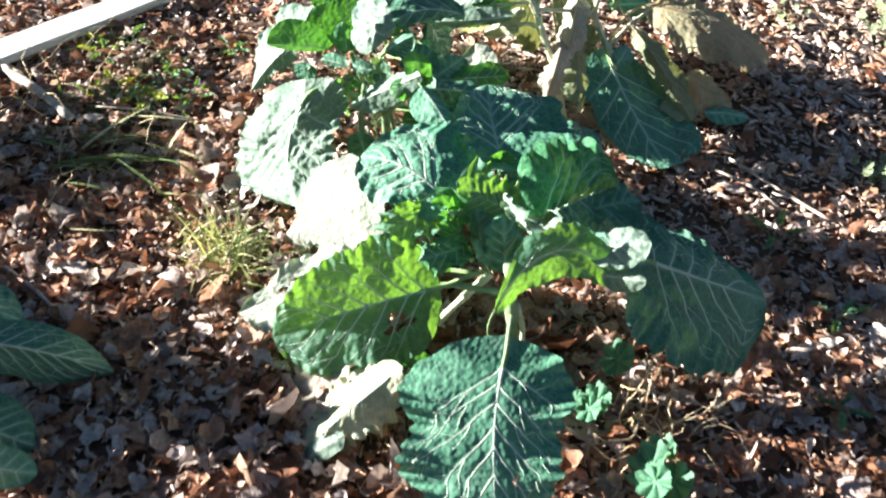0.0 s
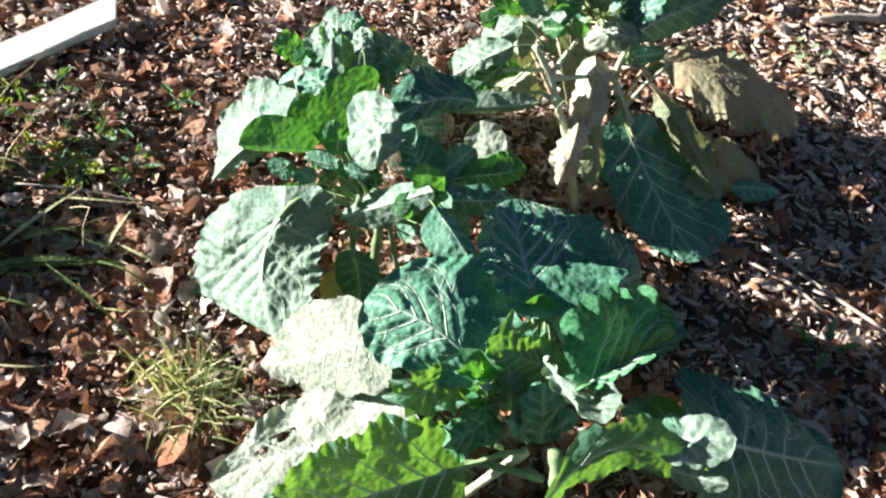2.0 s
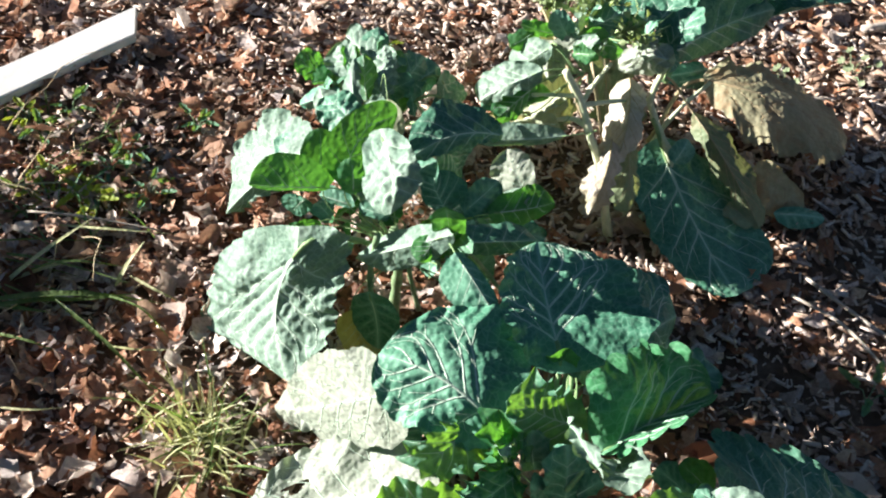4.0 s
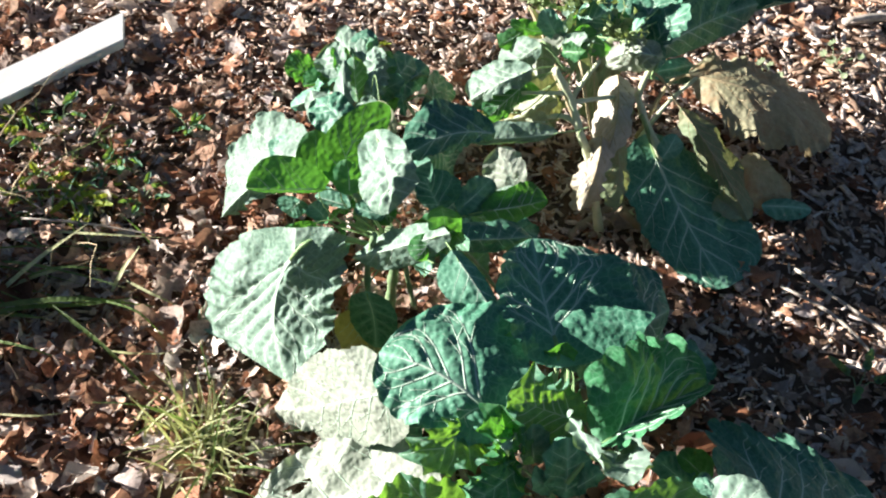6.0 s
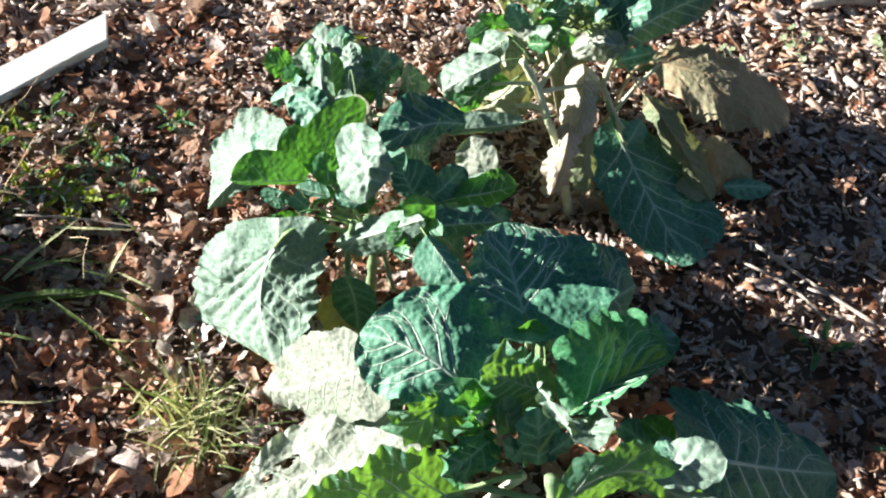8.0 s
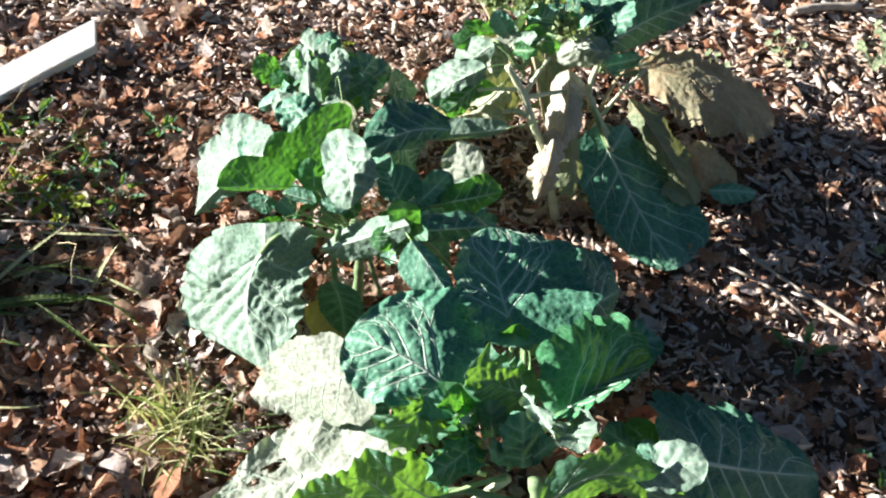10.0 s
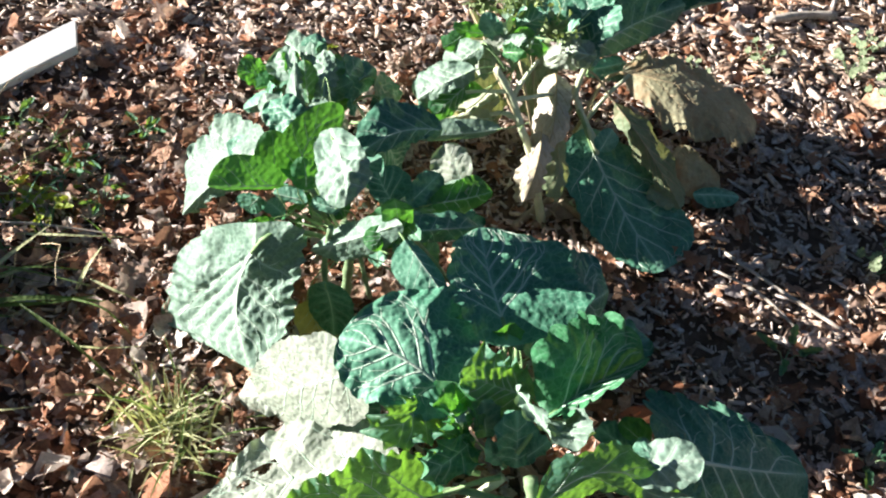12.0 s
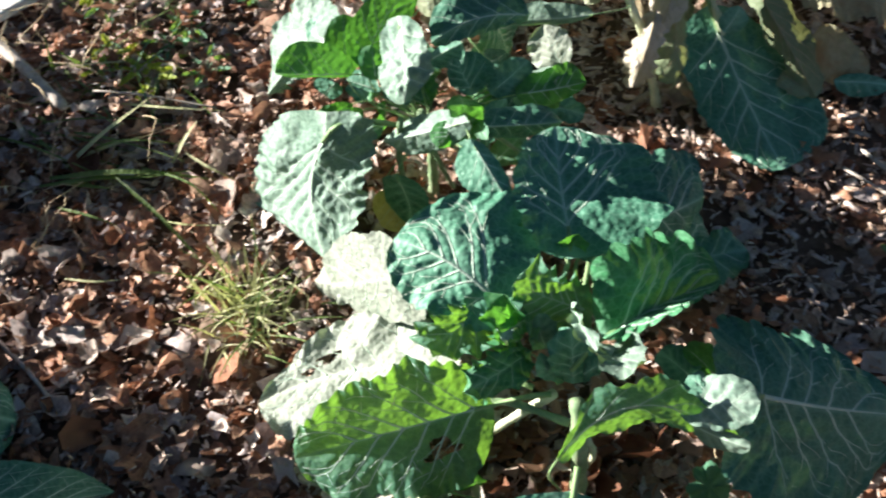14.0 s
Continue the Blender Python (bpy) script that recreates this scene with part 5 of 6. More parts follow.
def blades(name, place, count, spread, length, width, mat, label, lean=0.6, heading=None, droop=0.5, category="grass"):
    """A tuft of narrow bent blades, each a folded strip."""
    rng = random.Random(int(1000 * abs(place[0])) + count)
    root = Vector(place)
    verts, faces = [], []
    for _ in range(count):
        o = Vector((rng.gauss(0, spread), rng.gauss(0, spread), 0))
        yaw = rng.uniform(0, 6.28) if heading is None else heading + rng.gauss(0, 0.45)
        out = Vector((math.cos(yaw), math.sin(yaw), 0))
        sidev = Vector((-out.y, out.x, 0))
        ln, w = length * rng.uniform(0.5, 1.15), width * rng.uniform(0.6, 1.2)
        up, dr = rng.uniform(0.35, 1.0), droop * rng.uniform(0.4, 1.4)
        if heading is not None:
            up *= 0.35
        k0 = len(verts)
        steps = 7
        for i in range(steps + 1):
            s = i / steps
            p = o + out * ln * lean * s * (0.6 + 0.4 * s) + Vector((0, 0, max(0.004, ln * (up * s - dr * s * s))))
            ww = w * (1 - s ** 2) * 0.5 + 0.0003
            verts += [p - sidev * ww, p - Vector((0, 0, ww * 0.5)), p + sidev * ww]
        for i in range(steps):
            a = k0 + 3 * i
            faces += [(a, a + 1, a + 4, a + 3), (a + 1, a + 2, a + 5, a + 4)]
    ob = new(name, mesh_of(name, verts, faces, mat))
    ob.location = root
    return tagged(ob, label, category, kind="stuff" if count > 50 else "")


blades("grass_tuft", (-0.19, 0.945, 0), 120, 0.034, 0.15, 0.004, STRAW, "pale yellow-green grass tuft growing through dead leaves", 0.55, None, 0.35)
blades("grass_tuft", (-0.17, 0.95, 0), 24, 0.04, 0.19, 0.005, GRASS, "green grass blades growing within the pale tuft", 0.8, None, 0.4)
blades("long_grass", (-0.80, 1.16, 0), 12, 0.05, 0.34, 0.007, GRASS, "green grass blades bent flat over mulch", 0.95, 0.1, 0.33)


def long_blade(points, width, mat, label):
    """One long blade, folded along its middle and tapering to its tip."""
    path = glide(points, 6)
    verts, faces = [], []
    for i, p in enumerate(path):
        s = i / (len(path) - 1)
        d = (path[min(i + 1, len(path) - 1)] - path[max(i - 1, 0)]).normalized()
        sidev = d.cross(Vector((0, 0, 1))).normalized() * width * 0.5 * (1 - s ** 3) * min(1, 0.5 + 3 * s)
        verts += [p - sidev, p - Vector((0, 0, width * 0.3 * (1 - s))), p + sidev]
    for i in range(len(path) - 1):
        a = 3 * i
        faces += [(a, a + 1, a + 4, a + 3), (a + 1, a + 2, a + 5, a + 4)]
    return tagged(new("long_grass", mesh_of("long_grass", verts, faces, mat)), label, "grass", group="long grass blades")


def weed(name, place, count, reach, size, mat, label, round_leaf=False, rise=0.0):
    """A low weed: a few short stalks, each with a small shaped leaf."""
    rng = random.Random(int(abs(place[0] * 977 + place[1] * 331)))
    ob = tagged(new(name), label, "weed")
    ob.location = place
    for i in range(count):
        yaw = 6.28 * i / count + rng.uniform(-0.5, 0.5)
        d = Vector((math.cos(yaw), math.sin(yaw), 0))
        q = d * reach * rng.uniform(0.35, 1.0) + Vector((0, 0, rng.uniform(0.25, 0.9) * reach + 0.01 + rise))
        st = new("stalk", mesh_of("stalk", *tube([Vector((0, 0, 0)), q * 0.55 + Vector((0, 0, 0.012)), q], [0.0014, 0.0011, 0.0008], 5), STALK))
        st.parent = ob
        s = size * rng.uniform(0.7, 1.15)
        e = Vector((-d.y, d.x, 0))
        f = (d + Vector((0, 0, rng.uniform(-0.3, 0.4)))).normalized()
        if round_leaf:
            nn = Vector((-0.55 + 0.2 * math.cos(yaw), -0.3 + 0.2 * math.sin(yaw), 0.75)).normalized()
            f = (d - nn * d.dot(nn)).normalized()
            e = nn.cross(f)
        nn = e.cross(f)
        if nn.z < 0:
            nn = -nn
        seg = 56 if size > 0.02 and round_leaf else 28
        rings = (0.3, 0.6, 0.85, 1.0) if seg == 56 else (0.5, 1.0)
        verts, faces = [q], []
        for rad in rings:
            for k in range(seg):
                w = 2 * math.pi * k / seg
                if round_leaf:
                    rr = 1 + 0.07 * math.cos(7 * w) + 0.025 * math.cos(28 * w) * (rad > 0.9) - 0.3 * max(0, math.cos(w - math.pi)) ** 6
                else:
                    rr = 0.75 + 0.3 * math.cos(2 * w) + 0.12 * math.cos(5 * w)
                fold = (0.42 * (abs(math.cos(3.5 * w)) - 0.6) if round_leaf else 0.12 * abs(math.sin(w))) * rad
                verts.append(q + (f * (math.cos(w) * rad * rr + (0 if round_leaf else 0.8)) + e * math.sin(w) * rad * rr * (1 if round_leaf else 0.7)) * s + nn * s * (fold + 0.18 * rad * rad))
        for k in range(seg):
            k2 = (k + 1) % seg
            faces.append((0, 1 + k, 1 + k2))
            for o in range(1, 1 + seg * (len(rings) - 1), seg):
                faces.append((o + k, o + seg + k, o + seg + k2, o + k2))
        lf = new("leaf", mesh_of("leaf", verts, faces, mat))
        lf.parent = ob
    return ob


long_blade([(-0.660, 1.055, 0.030), (-0.537, 1.096, 0.060), (-0.457, 1.133, 0.050), (-0.375, 1.175, 0.020)], 0.013, GRASS, 'broad green grass blade lying on dead leaves')
long_blade([(-0.667, 1.032, 0.030), (-0.562, 1.079, 0.050), (-0.485, 1.113, 0.050), (-0.414, 1.177, 0.030)], 0.011, GRASS, 'broad green grass blade lying on dead leaves')
long_blade([(-0.643, 1.059, 0.020), (-0.575, 1.062, 0.040), (-0.539, 1.085, 0.020)], 0.009, GRASS, 'dark green grass blade over mulch')
long_blade([(-0.526, 1.086, 0.060), (-0.403, 1.042, 0.050), (-0.284, 0.993, 0.020)], 0.008, GRASS, 'dark green grass blade over mulch')
long_blade([(-0.605, 1.004, 0.030), (-0.530, 1.005, 0.040), (-0.477, 1.015, 0.020)], 0.006, GRASS, 'dark green grass blade over mulch')
long_blade([(-0.654, 1.094, 0.020), (-0.605, 1.174, 0.060), (-0.562, 1.279, 0.070)], 0.0105, STRAW, 'pale grass blade rising over mulch')
long_blade([(-0.655, 1.112, 0.020), (-0.597, 1.153, 0.040), (-0.550, 1.214, 0.030)], 0.009, STRAW, 'pale grass blade lying on mulch')
long_blade([(-0.637, 1.266, 0.030), (-0.534, 1.282, 0.045), (-0.430, 1.333, 0.025)], 0.006, STRAW, 'bleached straw lying on dead leaves')
long_blade([(-0.791, 1.314, 0.030), (-0.712, 1.347, 0.040), (-0.641, 1.395, 0.025)], 0.0045, STRAW, 'bleached straw lying on dead leaves')
long_blade([(-0.781, 1.324, 0.020), (-0.713, 1.417, 0.060), (-0.628, 1.545, 0.070)], 0.005, GRASS, 'thin grass blade rising over mulch')
long_blade([(-0.471, 1.180, 0.020), (-0.462, 1.216, 0.050), (-0.444, 1.249, 0.080)], 0.009, STRAW, 'pale grass blade rising over mulch')
long_blade([(-0.406, 1.051, 0.030), (-0.352, 1.060, 0.035), (-0.294, 1.092, 0.025)], 0.0045, STRAW, 'bleached straw lying on dead leaves')
long_blade([(-0.455, 1.204, 0.030), (-0.388, 1.183, 0.040), (-0.336, 1.185, 0.025)], 0.006, STRAW, 'bleached straw lying on dead leaves')
long_blade([(-0.505, 0.878, 0.030), (-0.451, 0.890, 0.035), (-0.410, 0.918, 0.025)], 0.0045, STRAW, 'bleached straw lying on dead leaves')
long_blade([(-0.645, 1.133, 0.020), (-0.558, 1.170, 0.060), (-0.449, 1.225, 0.030)], 0.006, GRASS, 'green grass blade leaning over mulch')
long_blade([(-0.516, 1.143, 0.030), (-0.393, 1.125, 0.060), (-0.323, 1.104, 0.030)], 0.005, GRASS, 'green grass blade leaning over mulch')
weed('lime_weed', (-0.869, 1.520, 0.000), 8, 0.03, 0.017, LIME, 'lime-green weed sprig between dead leaves')
weed('ground_weed', (-0.817, 1.491, 0.000), 7, 0.03, 0.017, WEED, 'dull green weed sprig between dead leaves')
weed('lime_weed', (-0.735, 1.330, 0.000), 7, 0.03, 0.017, LIME, 'lime-green weed sprig between dead leaves')
weed('lime_weed', (-0.726, 1.380, 0.000), 6, 0.03, 0.017, LIME, 'lime-green weed sprig between dead leaves')
weed('lime_weed', (-0.644, 1.360, 0.000), 8, 0.03, 0.017, LIME, 'lime-green weed sprig between dead leaves')
weed('lime_weed', (-0.634, 1.398, 0.000), 6, 0.03, 0.017, LIME, 'lime-green weed sprig between dead leaves')
weed('lime_weed', (-0.617, 1.350, 0.000), 6, 0.03, 0.017, LIME, 'lime-green weed sprig between dead leaves')
weed('ground_weed', (-0.640, 1.454, 0.000), 7, 0.03, 0.017, WEED, 'dull green weed sprig between dead leaves')
weed('ground_weed', (-0.621, 1.504, 0), 6, 0.03, 0.017, WEED, 'dull green weed sprig between dead leaves')
weed('ground_weed', (-0.534, 1.416, 0.000), 6, 0.03, 0.017, WEED, 'dull green weed sprig between dead leaves')
weed('ground_weed', (-0.806, 1.579, 0.000), 6, 0.03, 0.017, WEED, 'dull green weed sprig between dead leaves')
weed('ground_weed', (-0.542, 1.635, 0), 6, 0.03, 0.017, WEED, 'dull green weed sprig between dead leaves')

weed("mallow", (0.612, 0.907, 0), 1, 0.02, 0.034, MALLOW, "small mallow weed with round scalloped leaves", True, 0.05)
weed("mallow", (0.598, 0.80, 0), 4, 0.03, 0.025, MALLOW, "low mallow weed with folded round leaves", True, 0.05)
weed("mallow", (0.742, 0.69, 0), 4, 0.04, 0.038, MALLOW, "mallow weed with several round leaves on mulch", True, 0.05)
weed("seedling", (1.02, 1.0, 0), 4, 0.03, 0.02, WEED, "small green seedling in dark mulch")
weed("seedling", (0.855, 1.445, 0), 4, 0.03, 0.022, WEED, "small blue-green seedling between wood chips")
weed("seedling", (1.0, 1.24, 0), 4, 0.03, 0.02, WEED, "small seedling in the shade of the collards")
weed("seedling", (-0.28, 2.06, 0), 5, 0.03, 0.014, LIME, "lime sprig in sunlit wood chips")
for wx, wy, wn in ((1.02, 2.50, 9), (1.12, 2.42, 9), (1.06, 2.62, 8), (1.05, 1.76, 9), (1.13, 1.70, 9), (1.10, 1.82, 8), (0.78, 2.45, 6), (0.62, 2.30, 6)):
    weed("clover_patch", (wx, wy, 0), wn, 0.06, 0.012, CLOVER, "pale green clover patch on sunlit mulch", True)


def wires(name, place, count, reach, rad, mat, label, category, flat=0.4, rise=0.0):
    """A tangle of fine bent rootlets or twigs."""
    rng = random.Random(count * 7 + int(place[1] * 100))
    chunks = []
    for _ in range(count):
        p = Vector((rng.gauss(0, reach * 0.25), rng.gauss(0, reach * 0.25), 0.002))
        d = Vector((rng.gauss(0, 1), rng.gauss(0, 1), rng.uniform(0.2, 1.2) + rise)).normalized()
        path = [p.copy()]
        for _ in range(6):
            d = (d + Vector((rng.gauss(0, 0.45), rng.gauss(0, 0.45), rng.gauss(-0.15, flat)))).normalized()
            p = p + d * reach / 6
            p.z = max(0.003, p.z)
            path.append(p.copy())
        chunks.append(tube(path, [rad * (1 - 0.1 * i) for i in range(7)], 4))
    ob = new(name, mesh_of(name, *merged(chunks), mat))
    ob.location = place
    return tagged(ob, label, category, kind="stuff")


wires("dry_rootlets", (0.71, 0.82, 0), 40, 0.16, 0.002, ROOT, "tangle of dry tan rootlets on mulch", "dry stems", 0.45, 1.0)
wires("dry_rootlets", (0.55, 1.03, 0), 16, 0.10, 0.0012, ROOT, "few dry tan rootlets under the collard leaves", "dry stems")
wires("dry_rootlets", (0.30, 0.62, 0), 16, 0.10, 0.0012, ROOT, "dry tan rootlets beside a drooping leaf", "dry stems")
wires("straw_wisps", (-0.60, 1.10, 0), 14, 0.22, 0.0012, ROOT, "thin straw wisps lying across the mulch", "dry stems", 0.15)
wires("straw_wisps", (-0.85, 1.25, 0.01), 22, 0.30, 0.0014, ROOT, "pale straw wisps tangled in grass", "dry stems", 0.2)
blades("ragged_grass", (-0.85, 1.42, 0), 55, 0.11, 0.11, 0.005, GRASS, "short ragged grass between dead leaves", 0.7, None, 0.5)
blades("ragged_grass", (-0.68, 1.33, 0), 60, 0.08, 0.09, 0.004, WEED, "sparse green sprouts between dead leaves", 0.7, None, 0.5)


def twig(points, r0, label):
    path = glide(points, 5)
    rng = random.Random(int(100 * abs(points[0][0])))
    me = mesh_of("twig", *tube(path, [r0 * rng.uniform(0.75, 1.15) for _ in path], 7), TWIG)
    ob = new("twig", me)
    return tagged(ob, label, "twig")


twig([(-0.56, 0.74, 0.02), (-0.45, 0.70, 0.022), (-0.36, 0.655, 0.02)], 0.004, "pale grey twig lying on dead leaves")
twig([(-1.01, 1.33, 0.03), (-0.86, 1.27, 0.035), (-0.74, 1.22, 0.025)], 0.012, "pale weathered stick lying on dead leaves")
twig([(-0.71, 1.275, 0.03), (-0.60, 1.30, 0.035), (-0.46, 1.33, 0.025)], 0.0025, "thin straw-coloured twig over dead leaves")
twig([(0.80, 2.66, 0.02), (0.90, 2.72, 0.025), (0.99, 2.76, 0.02)], 0.012, "pale broken stick among wood chips")
twig([(0.72, 1.70, 0.02), (0.85, 1.62, 0.02), (0.97, 1.56, 0.015)], 0.004, "pale sunlit stick on dark mulch")
twig([(0.70, 1.64, 0.02), (0.80, 1.60, 0.02), (0.88, 1.53, 0.015)], 0.0035, "short pale stick on dark mulch")
twig([(-0.98, 1.66, 0.02), (-0.93, 1.70, 0.03), (-0.86, 1.74, 0.02)], 0.005, "short brown stick beside the timber")
twig([(-1.1, 1.98, 0.02), (-0.98, 2.0, 0.055), (-0.78, 2.03, 0.02)], 0.0025, "thin dark stem behind the timber")


# ---- ground and litter ----
def height(x, y):
    far = max(abs(x) - 2.0, abs(y - 1.6) - 2.0, 0)
    return (0.016 * noise.noise(Vector((x * 3.1, y * 3.1, 2))) + 0.008 * noise.noise(Vector((x * 11, y * 11, 7)))) / (1 + far) - 0.006


inner = [i * 0.04 for i in range(-45, 46)]
outer = [2.1, 2.6, 3.4, 4.8, 7, 11, 18, 30, 60, 120, 400]
axis = [-v for v in outer[::-1]] + inner + outer
nx = len(axis)
gv = [(x, y + 1.6, height(x, y + 1.6)) for y in axis for x in axis]
gf = [(j * nx + i, j * nx + i + 1, (j + 1) * nx + i + 1, (j + 1) * nx + i) for j in range(nx - 1) for i in range(nx - 1)]
ground = tagged(new("ground", mesh_of("ground", gv, gf, SOIL)), "dark soil covered with dead leaves and wood chips", "ground", kind="structure")


def dead_leaf(rng):
    """A curled dead leaf about one unit across: verts and faces."""
    seg = 11
    tips = rng.choice((0, 3, 5, 5))
    curl, roll, twist = rng.uniform(-0.9, 0.9), rng.uniform(-0.6, 0.6), rng.uniform(-0.5, 0.5)
    long = rng.uniform(0.5, 0.9)
    vs = [(0.0, 0.0, 0.0)]
    for rad in (0.5, 1.0):
        for k in range(seg):
            w = 2 * math.pi * k / seg
            rr = 0.5 * rad * (1 + (0.3 * math.cos(tips * w) if tips and rad > 0.6 else 0) + rng.uniform(-0.30, 0.26) * rad)
            x, y = rr * math.cos(w), rr * math.sin(w) * long
            z = curl * y * y * 1.6 + roll * x * x + twist * x * y + rng.uniform(-0.11, 0.11) * rad
            vs.append((x, y, z))
    fs = []
    for k in range(seg):
        k2 = (k + 1) % seg
        fs.append((0, 1 + k, 1 + k2))
        fs.append((1 + k, 1 + seg + k, 1 + seg + k2))
        fs.append((1 + k, 1 + seg + k2, 1 + k2))
    return np.array(vs), np.array(fs)


def wood_chip(rng):
    """A splintered chip about one unit long."""
    w, h = rng.uniform(0.16, 0.42), rng.uniform(0.05, 0.14)
    vs = []
    for x in (-0.5, 0.5):
        for y, z in ((-1, -1), (1, -1), (1, 1), (-1, 1)):
            vs.append((x * rng.uniform(0.75, 1.1), y * w * 0.5 * rng.uniform(0.45, 1.1), z * h * 0.5 * rng.uniform(0.5, 1.2)))
    q = [(0, 1, 2, 3), (7, 6, 5, 4), (0, 4, 5, 1), (1, 5, 6, 2), (2, 6, 7, 3), (3, 7, 4, 0)]
    return np.array(vs), np.array([t for a, b, c, d in q for t in ((a, b, c), (a, c, d))])


def strew(name, shapes, spots, mat, label, category):
    """Many small pieces laid out as one mesh. spots: x, y, z, size, yaw, tilt, lean."""
    vs, fs, n = [], [], 0
    rng = random.Random(len(spots))
    for x, y, z, s, yaw, ti, le in spots:
        sv, sf = rng.choice(shapes)
        m = np.array(Euler((ti, le, yaw)).to_matrix()) * s
        vs.append(sv @ m.T + np.array((x, y, z)))
        fs.append(sf + n)
        n += len(sv)
    v, f = np.concatenate(vs), np.concatenate(fs)
    me = bpy.data.meshes.new(name)
    me.vertices.add(len(v))
    me.vertices.foreach_set("co", v.ravel())
    me.loops.add(f.size)
    me.loops.foreach_set("vertex_index", f.ravel().astype(np.int32))
    me.polygons.add(len(f))
    me.polygons.foreach_set("loop_start", np.arange(0, f.size, 3, dtype=np.int32))
    me.update(calc_edges=True)
    me.materials.append(mat)
    return tagged(new(name, me), label, category, kind="stuff")


rng = random.Random(5)
leaf_shapes = [dead_leaf(rng) for _ in range(48)]
chip_shapes = [wood_chip(rng) for _ in range(24)]


def share_of_chips(x, y):
    """Wood chips lie thickest far off, to the right and in one patch, dead leaves near and to the left."""
    s = 0.25 + 0.30 * (y - 1.0) + 0.32 * max(0.0, min(1.0, (y - 1.6) * 3)) + 0.25 * (x - 0.2) + 0.4 * math.exp(-((x - 0.85) ** 2 + (y - 1.6) ** 2) / 0.04) + 0.35 * noise.noise(Vector((x * 1.7, y * 1.7, 9)))
    return max(0.1, min(0.85, s))


leaf_spots, chip_spots = [], []
for _ in range(52000):
    x, y = rng.uniform(-2.1, 2.1), rng.uniform(-0.4, 3.7)
    if rng.random() > 1.6 * (1.35 - math.hypot((x - 0.05) / 1.75, (y - 1.65) / 1.75)):
        continue
    if rng.random() < share_of_chips(x, y):
        chip_spots.append((x, y, height(x, y) + rng.uniform(0.0, 0.018), rng.uniform(0.012, 0.042 + 0.014 * min(1.0, max(0.0, y - 1.4))), rng.uniform(0, 6.28), rng.gauss(0, 0.3), rng.gauss(0, 0.25)))
    else:
        leaf_spots.append((x, y, height(x, y) + rng.uniform(0.004, 0.026), min(0.065, 0.010 + rng.expovariate(55)), rng.uniform(0, 6.28), rng.gauss(0, 0.36), rng.gauss(0, 0.36)))
for _ in range(9000):
    x, y = rng.uniform(-4, 4), rng.uniform(-1.5, 6)
    leaf_spots.append((x, y, height(x, y) + 0.012, rng.uniform(0.03, 0.07), rng.uniform(0, 6.28), rng.gauss(0, 0.4), rng.gauss(0, 0.4)))
for _ in range(15000):
    x, y = rng.gauss(0.1, 0.9), rng.gauss(1.5, 0.8)
    chip_spots.append((x, y, height(x, y) + rng.uniform(0.012, 0.034), rng.uniform(0.006, 0.018), rng.uniform(0, 6.28), rng.gauss(0, 0.6), rng.gauss(0, 0.6)))
strew("leaf_litter", leaf_shapes, leaf_spots, LITTER, "curled brown and grey dead leaves covering the soil", "dead leaves")
strew("wood_chip_mulch", chip_shapes, chip_spots, CHIPS, "pale and dark wood chips strewn over the soil", "mulch")

def crumpled_leaf(rng):
    """A larger dead leaf, crumpled and curled at its edges."""
    seg, tips = 9, rng.choice((0, 3, 4, 5))
    curl, roll, twist, lift = rng.uniform(-1.2, 1.2), rng.uniform(-0.8, 0.8), rng.uniform(-0.8, 0.8), rng.uniform(0.0, 0.25)
    long = rng.uniform(0.45, 0.9)
    vs = [(0.0, 0.0, 0.0)]
    for rad in (0.4, 0.75, 1.0):
        for k in range(seg):
            w = 2 * math.pi * (k + rng.uniform(-0.25, 0.25)) / seg
            rr = 0.5 * rad * (1 + (0.28 * math.cos(tips * w) if rad > 0.6 else 0) + rng.uniform(-0.25, 0.25) * rad)
            x, y = rr * math.cos(w), rr * math.sin(w) * long
            vs.append((x, y, curl * y * y * 1.5 + roll * x * x + twist * x * y + rng.uniform(-0.13, 0.13) * rad + lift * rad ** 3))
    fs = [(0, 1 + k, 1 + (k + 1) % seg) for k in range(seg)]
    for ring in (1, 1 + seg):
        for k in range(seg):
            k2 = (k + 1) % seg
            fs += [(ring + k, ring + seg + k, ring + seg + k2), (ring + k, ring + seg + k2, ring + k2)]
    return vs, fs


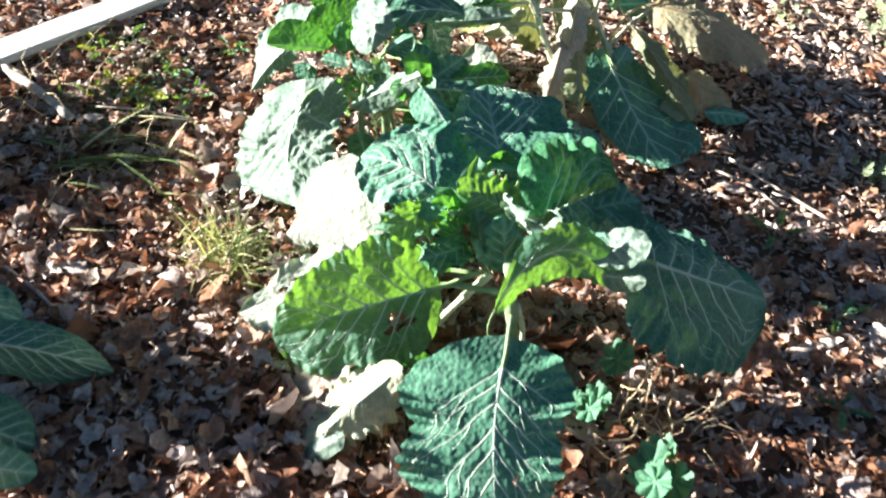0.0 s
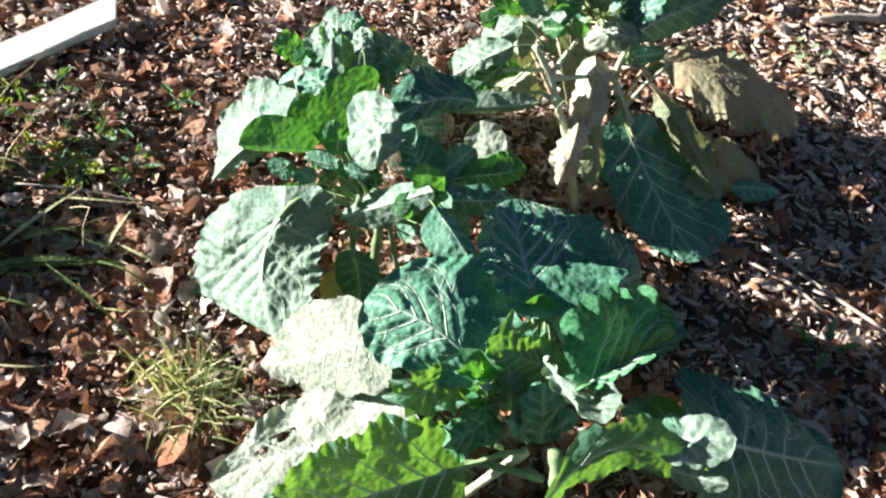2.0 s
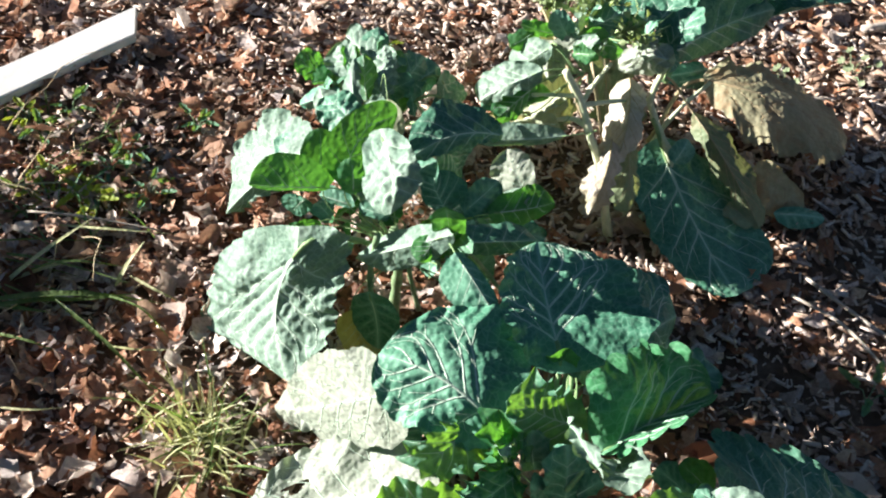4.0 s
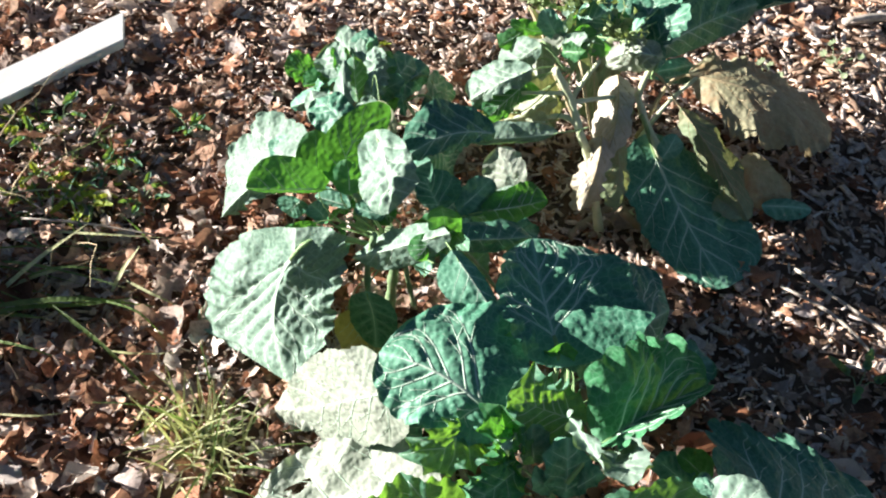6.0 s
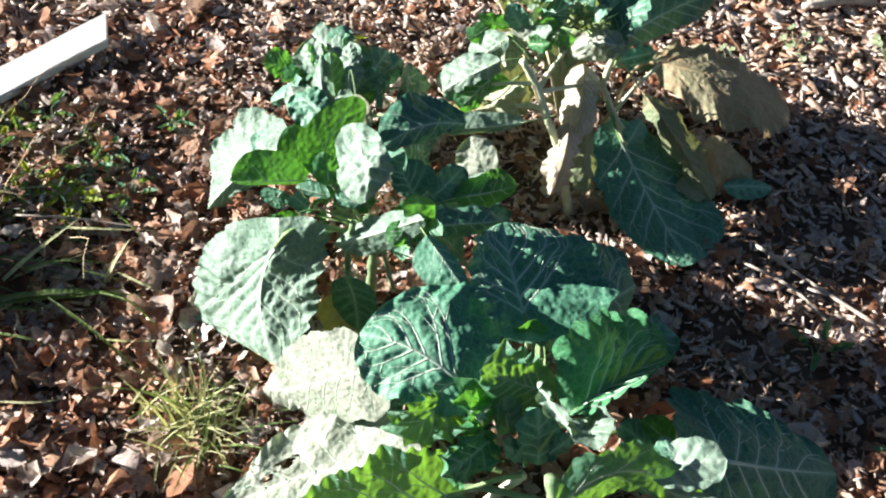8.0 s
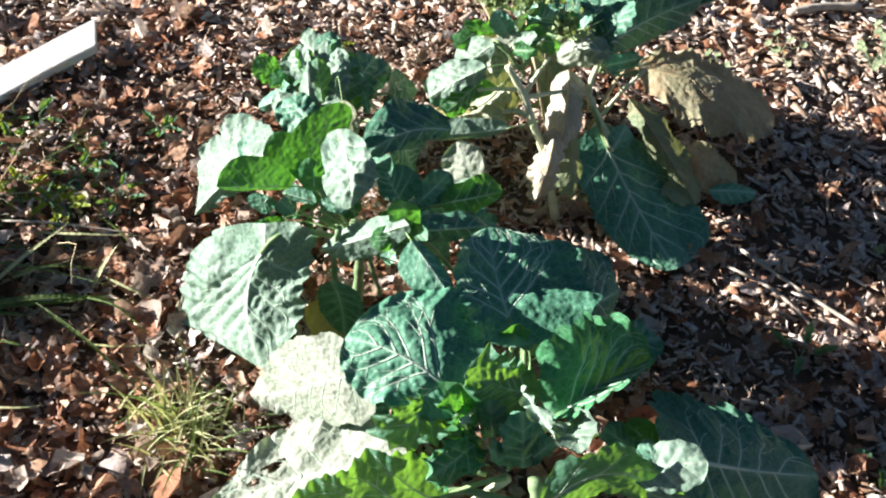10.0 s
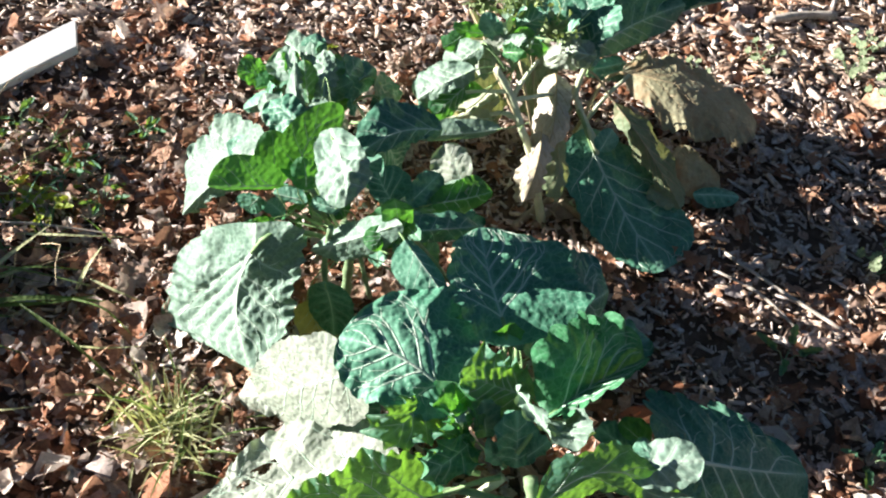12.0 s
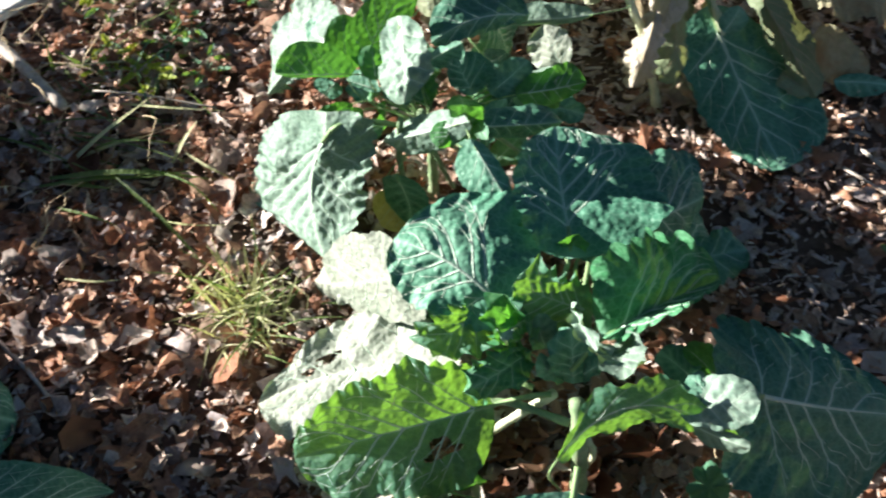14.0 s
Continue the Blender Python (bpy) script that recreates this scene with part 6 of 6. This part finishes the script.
# crumpled and cupped dead leaves, thickest where few chips lie
crumple_shapes = [tuple(np.array(q) for q in crumpled_leaf(rng)) for _ in range(40)]
crumple_spots = []
while len(crumple_spots) < 2500:
    x, y = rng.uniform(-1.2, 1.2), 0.3 + 1.9 * rng.random() ** 1.2
    if rng.random() > 1.3 * share_of_chips(x, y):
        crumple_spots.append((x, y, height(x, y) + rng.uniform(0.014, 0.030), min(0.062, 0.020 + rng.expovariate(80)), rng.uniform(0, 6.28), rng.gauss(0, 0.55), rng.gauss(0, 0.55)))
heap = strew("crumpled_leaves", crumple_shapes, crumple_spots, CRUMPLE, "crumpled rust-brown dead leaves lying on the litter", "dead leaves")
heap.data.polygons.foreach_set("use_smooth", [True] * len(heap.data.polygons))

# larger dead leaves that can be told apart
large = []
for k in range(24):
    sv, sf = crumpled_leaf(rng)
    large.append(mesh_of("dead_leaf", sv, sf, LITTER, k % 2 == 0))
for _ in range(290):
    while True:
        x, y = rng.uniform(-0.95, 1.1), 0.45 + 1.4 * rng.random() ** 1.3
        if rng.random() > share_of_chips(x, y):
            break
    ob = new("dead_leaf", rng.choice(large))
    s = rng.uniform(0.03, 0.06)
    ob.matrix_world = Matrix.Translation((x, y, height(x, y) + rng.uniform(0.02, 0.034))) @ Euler((rng.gauss(0, 0.4), rng.gauss(0, 0.4), rng.uniform(0, 6.28))).to_matrix().to_4x4() @ Matrix.Diagonal((s, s, s, 1))
    ob.parent = ground
# sunlit drifts of curled leaves blown against the front plant
for k in range(58):
    ob = new("dead_leaf", rng.choice(large))
    s = rng.uniform(0.04, 0.075)
    x, y = (rng.uniform(0.26, 0.58), rng.uniform(0.76, 0.99)) if k < 44 else (rng.uniform(-0.02, 0.22), rng.uniform(0.58, 0.72))
    ob.matrix_world = Matrix.Translation((x, y, height(x, y) + rng.uniform(0.022, 0.045))) @ Euler((rng.gauss(-0.2, 0.3), rng.gauss(-0.75, 0.3), rng.uniform(-0.6, 0.6))).to_matrix().to_4x4() @ Matrix.Diagonal((s, s, s, 1))
    ob.parent = ground
